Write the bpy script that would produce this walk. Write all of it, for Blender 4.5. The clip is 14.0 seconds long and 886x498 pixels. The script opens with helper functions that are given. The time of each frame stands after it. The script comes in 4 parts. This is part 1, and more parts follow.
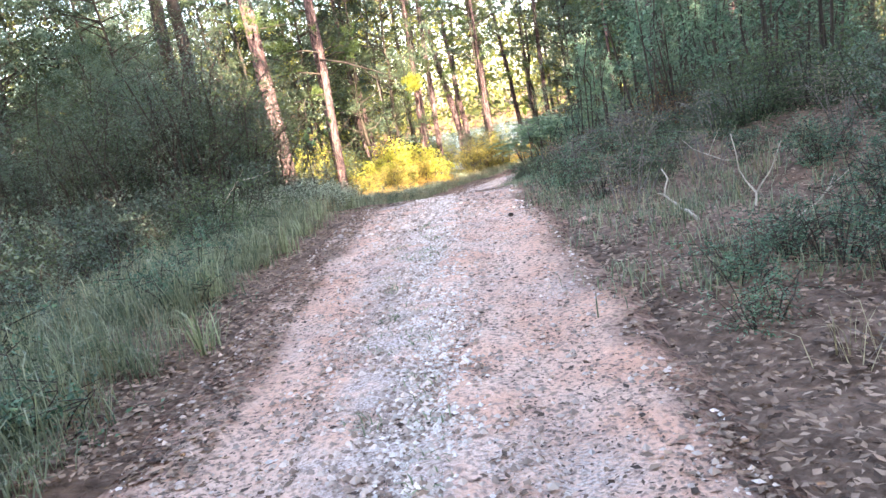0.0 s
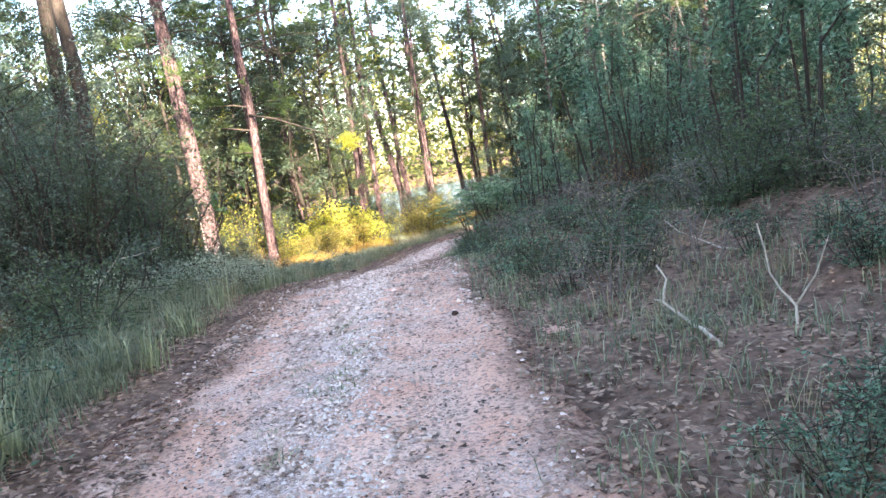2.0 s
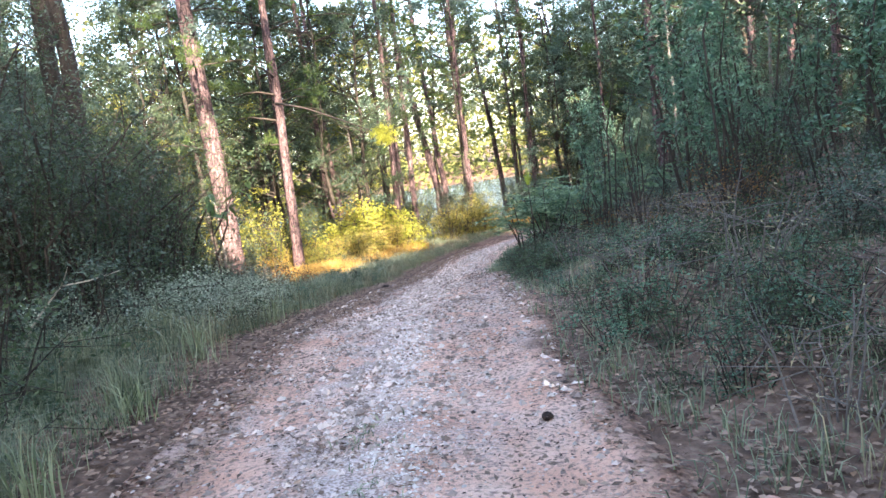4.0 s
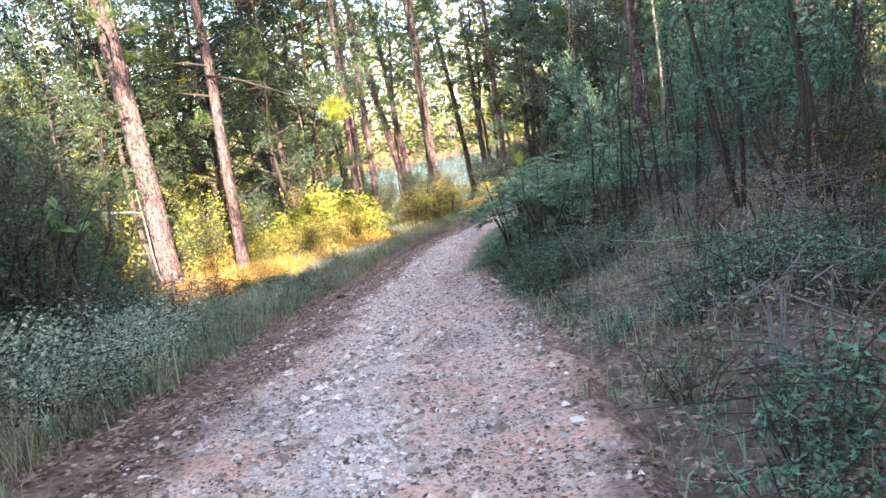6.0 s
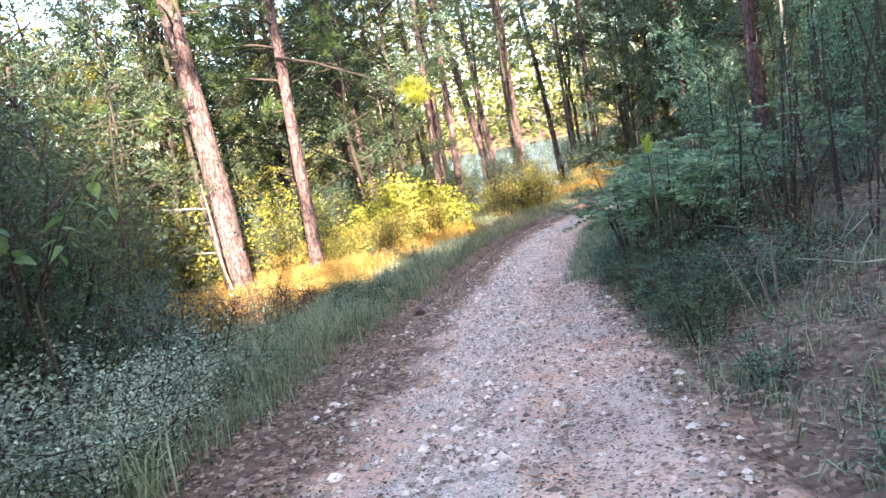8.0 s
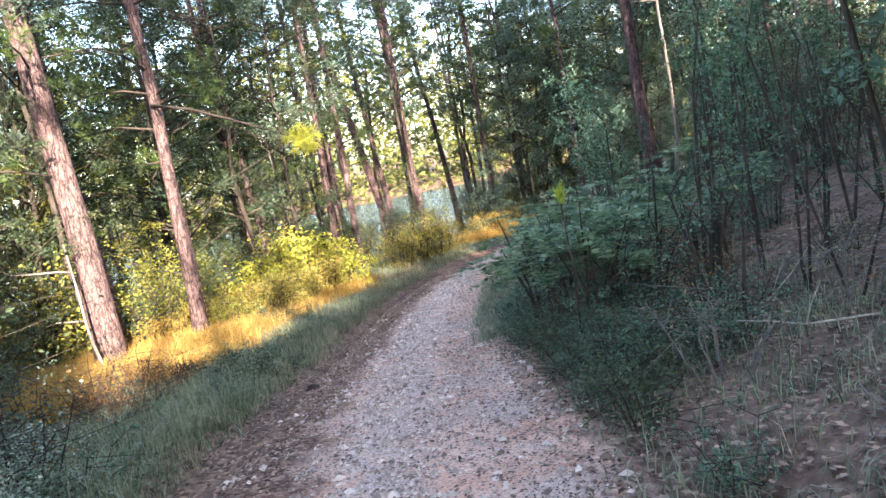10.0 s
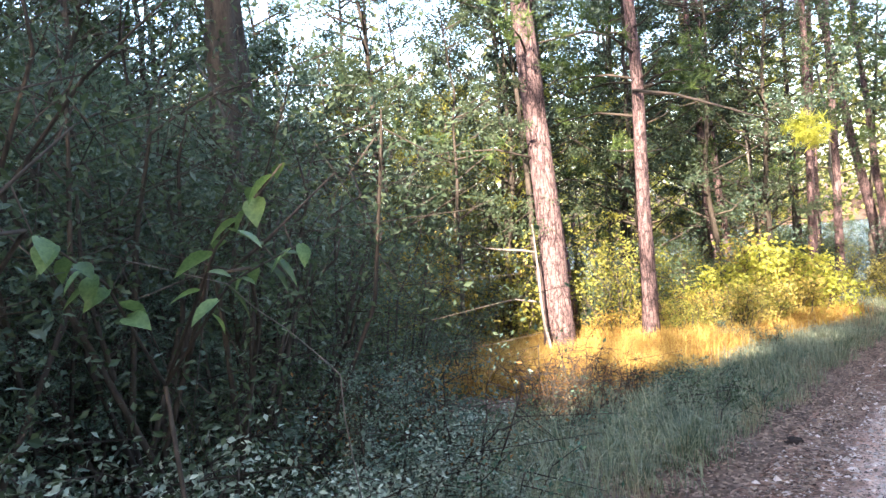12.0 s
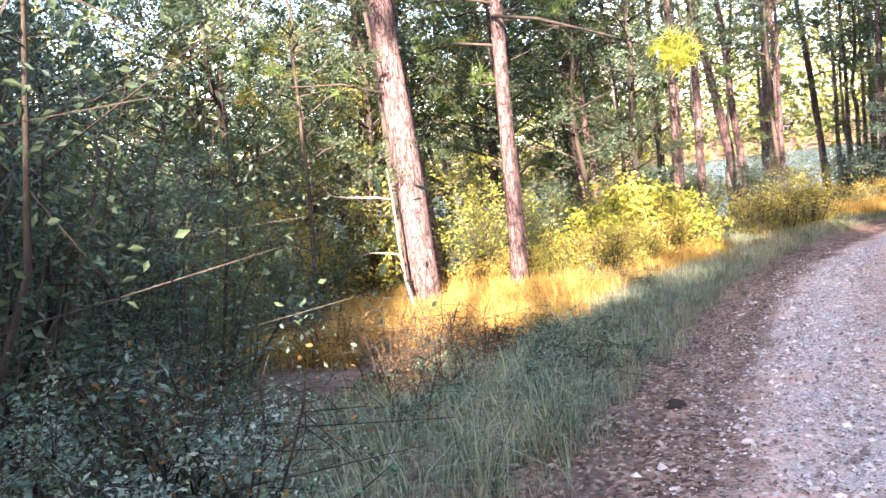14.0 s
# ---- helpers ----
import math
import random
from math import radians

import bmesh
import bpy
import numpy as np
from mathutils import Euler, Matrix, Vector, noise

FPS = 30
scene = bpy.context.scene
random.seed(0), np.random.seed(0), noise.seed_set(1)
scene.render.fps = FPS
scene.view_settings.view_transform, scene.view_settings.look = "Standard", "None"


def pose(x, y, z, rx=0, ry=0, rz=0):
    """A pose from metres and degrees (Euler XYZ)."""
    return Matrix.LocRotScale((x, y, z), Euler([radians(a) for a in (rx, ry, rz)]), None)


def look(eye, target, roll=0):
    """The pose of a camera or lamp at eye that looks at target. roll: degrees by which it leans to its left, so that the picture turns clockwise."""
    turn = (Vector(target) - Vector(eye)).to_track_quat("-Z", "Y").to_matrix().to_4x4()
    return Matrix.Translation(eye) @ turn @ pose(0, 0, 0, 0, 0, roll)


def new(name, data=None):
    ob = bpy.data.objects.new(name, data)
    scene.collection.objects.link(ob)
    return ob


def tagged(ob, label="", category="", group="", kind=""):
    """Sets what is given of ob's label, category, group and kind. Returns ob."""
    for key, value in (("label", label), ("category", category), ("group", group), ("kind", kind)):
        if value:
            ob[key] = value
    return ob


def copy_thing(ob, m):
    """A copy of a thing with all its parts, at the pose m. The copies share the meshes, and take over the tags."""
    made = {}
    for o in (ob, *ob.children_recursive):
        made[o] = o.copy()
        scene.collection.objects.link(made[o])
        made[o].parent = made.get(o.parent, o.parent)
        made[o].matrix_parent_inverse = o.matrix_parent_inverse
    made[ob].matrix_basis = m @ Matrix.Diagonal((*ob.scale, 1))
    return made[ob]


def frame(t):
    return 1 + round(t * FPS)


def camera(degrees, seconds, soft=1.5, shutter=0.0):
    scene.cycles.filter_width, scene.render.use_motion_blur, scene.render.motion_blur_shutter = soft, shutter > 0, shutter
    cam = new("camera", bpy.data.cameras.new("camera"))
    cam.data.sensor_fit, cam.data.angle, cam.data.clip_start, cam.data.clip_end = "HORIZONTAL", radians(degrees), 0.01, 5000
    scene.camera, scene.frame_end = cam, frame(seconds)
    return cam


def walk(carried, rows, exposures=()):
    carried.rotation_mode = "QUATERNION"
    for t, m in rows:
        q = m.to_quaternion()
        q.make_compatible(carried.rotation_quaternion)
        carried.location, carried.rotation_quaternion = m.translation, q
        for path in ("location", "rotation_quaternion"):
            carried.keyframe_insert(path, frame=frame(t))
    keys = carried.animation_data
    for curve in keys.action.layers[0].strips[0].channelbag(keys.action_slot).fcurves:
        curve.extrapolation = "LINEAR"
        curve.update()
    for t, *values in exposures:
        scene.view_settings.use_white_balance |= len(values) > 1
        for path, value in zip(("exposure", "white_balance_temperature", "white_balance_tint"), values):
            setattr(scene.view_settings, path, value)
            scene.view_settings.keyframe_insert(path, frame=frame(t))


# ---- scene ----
# ---------------------------------------------------------------- camera and walk
cam = camera(62.0, 14.0, soft=1.5)
PATH = [
    (0.0, -0.000, 0.000, 1.567, -0.00, -11.63, 9.33),
    (0.5, 0.043, 0.629, 1.572, 0.07, -11.81, 10.29),
    (1.0, 0.096, 1.168, 1.589, -2.13, -10.77, 10.33),
    (1.5, 0.184, 1.500, 1.583, -4.71, -8.74, 9.36),
    (2.0, 0.167, 2.009, 1.610, -4.43, -7.84, 8.25),
    (2.5, 0.190, 2.580, 1.602, -3.62, -7.48, 6.96),
    (3.0, 0.151, 3.189, 1.622, -1.96, -7.65, 6.57),
    (3.2, 0.131, 3.423, 1.643, -1.53, -7.66, 6.71),
    (5.3, -0.027, 6.999, 1.611, -3.91, -8.51, 7.84),
    (5.5, 0.000, 7.232, 1.602, -4.63, -8.87, 8.02),
    (6.0, 0.055, 7.798, 1.578, -4.80, -9.83, 8.27),
    (6.5, 0.063, 8.364, 1.555, -3.96, -10.29, 8.24),
    (7.0, 0.039, 9.010, 1.534, -0.67, -10.62, 8.55),
    (7.2, 0.009, 9.250, 1.532, 1.01, -10.54, 8.92),
    (9.3, -0.014, 10.583, 1.561, 1.79, -7.78, 9.74),
    (9.5, 0.002, 10.654, 1.558, -0.18, -7.59, 9.91),
    (10.0, 0.041, 10.998, 1.527, -6.54, -7.60, 10.11),
    (10.5, -0.011, 11.402, 1.508, -5.59, -7.30, 10.50),
    (11.0, -0.096, 11.738, 1.462, 1.36, -5.11, 9.94),
    (11.5, -0.254, 12.056, 1.449, 15.12, -2.86, 7.33),
    (12.0, -0.526, 12.387, 1.416, 28.26, -2.81, 5.12),
    (12.5, -0.628, 12.747, 1.363, 33.09, -4.31, 5.94),
    (13.0, -0.640, 13.164, 1.295, 32.25, -5.41, 6.61),
    (13.5, -0.706, 13.635, 1.213, 26.51, -6.01, 6.35),
    (14.0, -0.741, 14.099, 1.155, 18.75, -7.41, 6.87),
]
walk(cam, [(t, pose(x, y, z, 90 + pitch, roll, yaw)) for t, x, y, z, yaw, pitch, roll in PATH],
     exposures=[(t, stops, kelvin, tint) for t, stops, kelvin, tint in (
         (0.0, 3.8, 6950, 16), (1.0, 3.85, 6800, 14), (1.5, 3.75, 6600, 13), (2.0, 3.5, 6450, 12), (3.0, 3.3, 6350, 12), (5.5, 3.3, 6400, 11), (7.0, 3.5, 6450, 11),
         (9.5, 3.15, 6400, 11), (10.5, 3.05, 6350, 11), (12.0, 3.2, 6350, 13), (13.0, 3.55, 6400, 16), (13.5, 3.6, 6450, 18), (14.0, 3.55, 6500, 19))])

# ---------------------------------------------------------------- sky and sun
SUN_EL, SUN_X, SUN_Y = 21.0, 0.25, -0.97        # the sun stands low behind the walker, a little to the right
world = bpy.data.worlds.new("sky")
scene.world = world
world.use_nodes = True
wn = world.node_tree.nodes
sky = wn.new("ShaderNodeTexSky")
sky.sky_type, sky.sun_disc = "NISHITA", False
sky.sun_elevation, sky.sun_rotation = radians(SUN_EL), math.atan2(SUN_X, SUN_Y)
sky.air_density, sky.dust_density = 1.0, 2.0
world.node_tree.links.new(sky.outputs[0], wn["Background"].inputs[0])
wn["Background"].inputs[1].default_value = 0.15
sun_data = bpy.data.lights.new("sun", "SUN")
sun_data.energy, sun_data.angle, sun_data.color = 5.0, radians(0.6), (1.0, 0.87, 0.70)
sun = new("sun", sun_data)
sun.matrix_world = look((SUN_X * 60, SUN_Y * 60, 60 * math.tan(radians(SUN_EL))), (0, 0, 0))

# ---------------------------------------------------------------- materials
def material(name, base, var, scale=8.0, rough=0.85, bump=0.0, bump_scale=40.0, island=0.0, translucent=0.0, tint=None, obj_rand=0.0, stretch=(1, 1, 1)):
    """Two colours mixed by noise at two scales, with relief; leaves also let light through."""
    m = bpy.data.materials.new(name)
    m.use_nodes = True
    n, l = m.node_tree.nodes, m.node_tree.links
    b = n["Principled BSDF"]
    b.inputs["Roughness"].default_value = rough
    b.inputs["Specular IOR Level"].default_value = 0.15
    tc = n.new("ShaderNodeTexCoord")
    mp = n.new("ShaderNodeMapping")
    mp.inputs["Scale"].default_value = stretch
    l.new(tc.outputs["Object"], mp.inputs[0])
    big, small = n.new("ShaderNodeTexNoise"), n.new("ShaderNodeTexNoise")
    for q, s in ((big, scale), (small, scale * 7.3)):
        q.inputs["Scale"].default_value, q.inputs["Detail"].default_value = s, 5
        l.new(mp.outputs[0], q.inputs["Vector"])
    add = n.new("ShaderNodeMath")
    add.operation = "MULTIPLY_ADD"
    add.inputs[1].default_value = 0.5
    l.new(small.outputs[0], add.inputs[0])
    half = n.new("ShaderNodeMath")
    half.operation, half.inputs[1].default_value = "MULTIPLY", 0.5
    l.new(big.outputs[0], half.inputs[0])
    l.new(half.outputs[0], add.inputs[2])
    fac = add.outputs[0]
    ramp = n.new("ShaderNodeMapRange")
    ramp.inputs[1].default_value, ramp.inputs[2].default_value = 0.36, 0.64
    l.new(fac, ramp.inputs[0])
    mix = n.new("ShaderNodeMix")
    mix.data_type = "RGBA"
    mix.inputs[6].default_value, mix.inputs[7].default_value = (*base, 1), (*var, 1)
    l.new(ramp.outputs[0], mix.inputs[0])
    col = mix.outputs[2]
    if island:
        geo = n.new("ShaderNodeNewGeometry")
        l.new(geo.outputs["Random Per Island"], mix.inputs[0])
    if obj_rand:
        info = n.new("ShaderNodeObjectInfo")
        hs = n.new("ShaderNodeHueSaturation")
        mr = n.new("ShaderNodeMapRange")
        mr.inputs[3].default_value, mr.inputs[4].default_value = 1 - obj_rand, 1 + obj_rand
        l.new(info.outputs["Random"], mr.inputs[0])
        l.new(mr.outputs[0], hs.inputs["Value"])
        l.new(col, hs.inputs["Color"])
        col = hs.outputs[0]
    l.new(col, b.inputs["Base Color"])
    if bump:
        bn = n.new("ShaderNodeTexNoise")
        bn.inputs["Scale"].default_value, bn.inputs["Detail"].default_value = bump_scale, 6
        l.new(mp.outputs[0], bn.inputs["Vector"])
        bp = n.new("ShaderNodeBump")
        bp.inputs["Strength"].default_value, bp.inputs["Distance"].default_value = bump, 0.03
        l.new(bn.outputs[0], bp.inputs["Height"])
        l.new(bp.outputs[0], b.inputs["Normal"])
    if translucent:
        tr, ms = n.new("ShaderNodeBsdfTranslucent"), n.new("ShaderNodeMixShader")
        hs2 = n.new("ShaderNodeMix")
        hs2.data_type, hs2.blend_type = "RGBA", "MULTIPLY"
        hs2.inputs[0].default_value = 1.0
        hs2.inputs[7].default_value = (*(tint or (1.4, 1.36, 0.85)), 1)
        l.new(col, hs2.inputs[6])
        l.new(hs2.outputs[2], tr.inputs[0])
        ms.inputs[0].default_value = translucent
        l.new(b.outputs[0], ms.inputs[1])
        l.new(tr.outputs[0], ms.inputs[2])
        l.new(ms.outputs[0], n["Material Output"].inputs[0])
    return m


def bark_material(name, crack, low, high, plate=9.0):
    """Bark in upright plates with dark furrows between them."""
    m = material(name, low, high, 4, 0.9)
    n, l = m.node_tree.nodes, m.node_tree.links
    b = n["Principled BSDF"]
    tc, mp = n.new("ShaderNodeTexCoord"), n.new("ShaderNodeMapping")
    mp.inputs["Scale"].default_value = (plate, plate, plate * 0.2)
    l.new(tc.outputs["Object"], mp.inputs[0])
    warp = n.new("ShaderNodeTexNoise")
    warp.inputs["Scale"].default_value, warp.inputs["Detail"].default_value = 2.0, 4
    l.new(mp.outputs[0], warp.inputs["Vector"])
    shift = n.new("ShaderNodeVectorMath")
    shift.operation = "ADD"
    l.new(mp.outputs[0], shift.inputs[0])
    l.new(warp.outputs[1], shift.inputs[1])
    v = n.new("ShaderNodeTexVoronoi")
    v.feature = "DISTANCE_TO_EDGE"
    v.inputs["Scale"].default_value = 1.6
    l.new(shift.outputs[0], v.inputs["Vector"])
    mr = n.new("ShaderNodeMapRange")
    mr.inputs[1].default_value, mr.inputs[2].default_value = 0.0, 0.12
    l.new(v.outputs["Distance"], mr.inputs[0])
    mix = n.new("ShaderNodeMix")
    mix.data_type = "RGBA"
    mix.inputs[6].default_value = (*crack, 1)
    l.new(mr.outputs[0], mix.inputs[0])
    l.new(b.inputs["Base Color"].links[0].from_socket, mix.inputs[7])
    l.new(mix.outputs[2], b.inputs["Base Color"])
    bp = n.new("ShaderNodeBump")
    bp.inputs["Strength"].default_value, bp.inputs["Distance"].default_value = 0.6, 0.03
    l.new(mr.outputs[0], bp.inputs["Height"])
    l.new(bp.outputs[0], b.inputs["Normal"])
    return m


PINE_BARK = bark_material("pine_bark", (0.030, 0.020, 0.020), (0.050, 0.034, 0.037), (0.20, 0.128, 0.122), 7.0)
PALE_BARK = material("pale_bark", (0.10, 0.085, 0.075), (0.25, 0.215, 0.19), 7, 0.85, 0.6, 14, stretch=(1, 1, 0.3))
DARK_BARK = material("dark_bark", (0.028, 0.023, 0.019), (0.09, 0.070, 0.056), 7, 0.9, 0.8, 14, stretch=(1, 1, 0.3))
PALE_WOOD = material("bleached_wood", (0.30, 0.25, 0.19), (0.55, 0.48, 0.39), 9, 0.8, 0.5, 30, stretch=(1, 1, 0.3))
LEAF = material("leaf_green", (0.038, 0.060, 0.035), (0.10, 0.132, 0.077), 3, 0.42, island=1, translucent=0.35, obj_rand=0.25)
# yellowed in colour so that lake-side foliage stands out as sunlit
LEAF_LIGHT = material("leaf_sunlit_yellow", (0.075, 0.090, 0.022), (0.30, 0.275, 0.060), 3, 0.5, island=1, translucent=0.4, obj_rand=0.25)
LEAF_DARK = material("leaf_blue_green", (0.040, 0.066, 0.053), (0.148, 0.188, 0.152), 3, 0.48, island=1, translucent=0.22, obj_rand=0.25)
LEAF_PALE = material("leaf_pale", (0.12, 0.16, 0.12), (0.48, 0.53, 0.45), 3, 0.4, island=1, translucent=0.25, obj_rand=0.2)
LEAF_OAK = material("leaf_oak", (0.026, 0.042, 0.024), (0.076, 0.096, 0.052), 3, 0.42, island=1, translucent=0.2, obj_rand=0.2)
LEAF_DEEP = material("leaf_deep_green", (0.020, 0.040, 0.027), (0.105, 0.14, 0.10), 3, 0.42, island=1, translucent=0.22, obj_rand=0.25)
# shrub leaves yellowed in colour, so they look lit by the low sun
LEAF_SUN_GOLD = material("leaf_sunlit_gold", (0.24, 0.19, 0.05), (0.42, 0.33, 0.10), 3, 0.6, island=1, translucent=0.4, tint=(1.2, 1.1, 0.5), obj_rand=0.2)
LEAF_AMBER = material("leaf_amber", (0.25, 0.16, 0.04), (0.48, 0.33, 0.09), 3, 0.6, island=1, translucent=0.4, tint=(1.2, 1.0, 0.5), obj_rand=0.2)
LEAF_TEAL = material("leaf_teal", (0.03, 0.07, 0.048), (0.17, 0.27, 0.19), 3, 0.4, island=1, translucent=0.25, obj_rand=0.25)
# sunlight put into the leaf colour: bright shrubs and the hanging needle tuft
LEAF_SUNLIT = material("leaf_sunlit_yellow_green", (0.20, 0.22, 0.035), (0.46, 0.44, 0.09), 3, 0.5, island=1, translucent=0.45, obj_rand=0.2)
LEAF_SHADE = material("leaf_shade_green", (0.044, 0.080, 0.062), (0.155, 0.210, 0.162), 3, 0.45, island=1, translucent=0.25, obj_rand=0.2)
LEAF_OLIVE = material("leaf_olive", (0.10, 0.095, 0.022), (0.32, 0.27, 0.07), 3, 0.5, island=1, translucent=0.35, obj_rand=0.15)
LEAF_RUST = material("leaf_rust", (0.13, 0.065, 0.030), (0.36, 0.19, 0.075), 3, 0.6, island=1, translucent=0.4, obj_rand=0.2)
NEEDLE = material("pine_needles", (0.035, 0.065, 0.025), (0.10, 0.13, 0.04), 3, 0.5, island=1, translucent=0.3, obj_rand=0.2)
GRASS = material("grass_green", (0.070, 0.095, 0.064), (0.31, 0.33, 0.235), 3, 0.6, island=1, translucent=0.3)
# dry grass; its gold also carries the low sun's warmth
DRY_GRASS = material("grass_sunlit_gold", (0.26, 0.13, 0.04), (0.60, 0.43, 0.13), 3, 0.65, island=1, translucent=0.4, tint=(1.3, 1.1, 0.6))
LITTER = material("fallen_leaves", (0.045, 0.026, 0.019), (0.38, 0.255, 0.185), 3, 0.7, island=1)
STRAW = material("straw", (0.16, 0.13, 0.08), (0.42, 0.37, 0.26), 3, 0.7, island=1, translucent=0.25)
DEBRIS = material("dark_bits", (0.03, 0.02, 0.016), (0.22, 0.14, 0.11), 3, 0.85, island=1)
GRAVEL = material("gravel", (0.21, 0.145, 0.115), (0.73, 0.595, 0.525), 5, 0.85, island=1)
PEBBLE = material("pebbles", (0.16, 0.11, 0.09), (0.80, 0.66, 0.58), 5, 0.85, island=1)
WHITE_GRAVEL = material("white_gravel", (0.42, 0.355, 0.32), (0.79, 0.71, 0.66), 5, 0.85, island=1)
SOIL = material("forest_floor", (0.058, 0.036, 0.026), (0.25, 0.16, 0.118), 1.7, 0.95, 0.9, 30)
WATER = material("lake_water", (0.015, 0.03, 0.035), (0.02, 0.04, 0.045), 0.3, 0.22, 0.3, 1.5)
FAR_LEAF = material("far_woods_leaf", (0.035, 0.048, 0.016), (0.18, 0.175, 0.055), 3, 0.6, island=1, translucent=0.2)


def road_material():
    """Pink clay, a whitish gravel strip down the middle and brown litter at the edges, by the distance from the middle line."""
    m = bpy.data.materials.new("clay_and_gravel")
    m.use_nodes = True
    n, l = m.node_tree.nodes, m.node_tree.links
    b = n["Principled BSDF"]
    b.inputs["Roughness"].default_value = 0.92
    b.inputs["Specular IOR Level"].default_value = 0.2
    tc = n.new("ShaderNodeTexCoord")

    def noise_of(scale, detail=6):
        q = n.new("ShaderNodeTexNoise")
        q.inputs["Scale"].default_value, q.inputs["Detail"].default_value = scale, detail
        l.new(tc.outputs["Object"], q.inputs["Vector"])
        return q.outputs[0]

    def rng(v, lo, hi, a=0.0, z=1.0):
        q = n.new("ShaderNodeMapRange")
        q.interpolation_type = "SMOOTHSTEP"
        for i, x in enumerate((lo, hi, a, z)):
            q.inputs[i + 1].default_value = x
        l.new(v, q.inputs[0])
        return q.outputs[0]

    def maths(op, a, c):
        q = n.new("ShaderNodeMath")
        q.operation = op
        for i, x in enumerate((a, c)):
            if isinstance(x, (int, float)):
                q.inputs[i].default_value = x
            else:
                l.new(x, q.inputs[i])
        return q.outputs[0]

    def mix(f, a, c):
        q = n.new("ShaderNodeMix")
        q.data_type = "RGBA"
        l.new(f, q.inputs[0])
        for i, x in ((6, a), (7, c)):
            if isinstance(x, tuple):
                q.inputs[i].default_value = (*x, 1)
            else:
                l.new(x, q.inputs[i])
        return q.outputs[2]

    at = n.new("ShaderNodeAttribute")
    at.attribute_name = "lateral"
    u = maths("ADD", at.outputs["Fac"], maths("MULTIPLY", maths("SUBTRACT", noise_of(1.1), 0.5), 0.9))
    clay = mix(rng(noise_of(2.2), 0.3, 0.7), (0.70, 0.395, 0.285), (0.79, 0.545, 0.435))
    clay = mix(rng(noise_of(34), 0.47, 0.66), clay, (0.33, 0.215, 0.175))
    stony = mix(rng(noise_of(60), 0.38, 0.6), (0.25, 0.185, 0.165), (0.68, 0.565, 0.52))
    strip = maths("MULTIPLY", rng(u, -0.62, -0.30), rng(u, 0.28, 0.0))
    patchy = maths("MULTIPLY", strip, rng(noise_of(5), 0.36, 0.58, 0.15, 0.85))
    col = mix(patchy, clay, stony)
    col = mix(maths("MULTIPLY", rng(noise_of(0.55), 0.49, 0.65), rng(noise_of(48), 0.42, 0.6, 0.2, 0.9)), col, stony)
    sep = n.new("ShaderNodeSeparateXYZ")
    l.new(tc.outputs["Object"], sep.inputs[0])
    edge = maths("MAXIMUM", rng(u, 1.0, 1.4), rng(maths("SUBTRACT", u, rng(sep.outputs[1], 10, 17, 0.0, 0.38)), -0.85, -1.3))
    litter = mix(rng(noise_of(26), 0.38, 0.62), (0.085, 0.045, 0.032), (0.27, 0.155, 0.11))
    col = mix(maths("MULTIPLY", edge, rng(noise_of(7), 0.3, 0.55, 0.45, 1.0)), col, litter)
    l.new(col, b.inputs["Base Color"])
    bp = n.new("ShaderNodeBump")
    bp.inputs["Strength"].default_value, bp.inputs["Distance"].default_value = 1.0, 0.045
    l.new(maths("ADD", noise_of(45), maths("MULTIPLY", noise_of(9), 0.8)), bp.inputs["Height"])
    l.new(bp.outputs[0], b.inputs["Normal"])
    return m


ROAD = road_material()

# ---------------------------------------------------------------- the lie of the land
LAKE_Z = -4.3
LINE = np.array([(-0.3, -60), (-0.36, 0), (-0.42, 7), (-0.33, 12), (0.0, 16.5), (0.28, 20.5), (0.85, 25.4), (1.75, 30), (3.4, 35.5),
                 (5.4, 39.2), (8.4, 42.6), (13, 46), (22, 51), (70, 70), (400, 190)])
PROFILE = np.array([(-60, -0.5), (-3, 0.0), (2, 0.11), (7, 0.11), (12, -0.04), (17, -0.69), (24, -1.65), (36, -2.59), (50, -2.9), (400, -2.9)])
rng = np.random.default_rng(7)


def lateral(x, y):
    """Distance from the middle line of the track, to the right positive."""
    x, y = np.atleast_1d(np.asarray(x, float)), np.atleast_1d(np.asarray(y, float))
    best, out = np.full(x.shape, 1e9), np.zeros(x.shape)
    for a, b in zip(LINE[:-1], LINE[1:]):
        d = b - a
        s = np.clip(((x - a[0]) * d[0] + (y - a[1]) * d[1]) / (d @ d), 0, 1)
        ex, ey = x - a[0] - s * d[0], y - a[1] - s * d[1]
        r = np.hypot(ex, ey)
        side = np.where(ex * d[1] - ey * d[0] >= 0, 1.0, -1.0)
        near = r < best
        best, out = np.where(near, r, best), np.where(near, side * r, out)
    return out


def swell(x, y):
    return 0.05 * np.sin(x * 1.3 + 0.7 * np.sin(y * 0.9)) * np.cos(y * 1.1 + 0.4) + 0.03 * np.sin(x * 3.1 + y * 2.3)


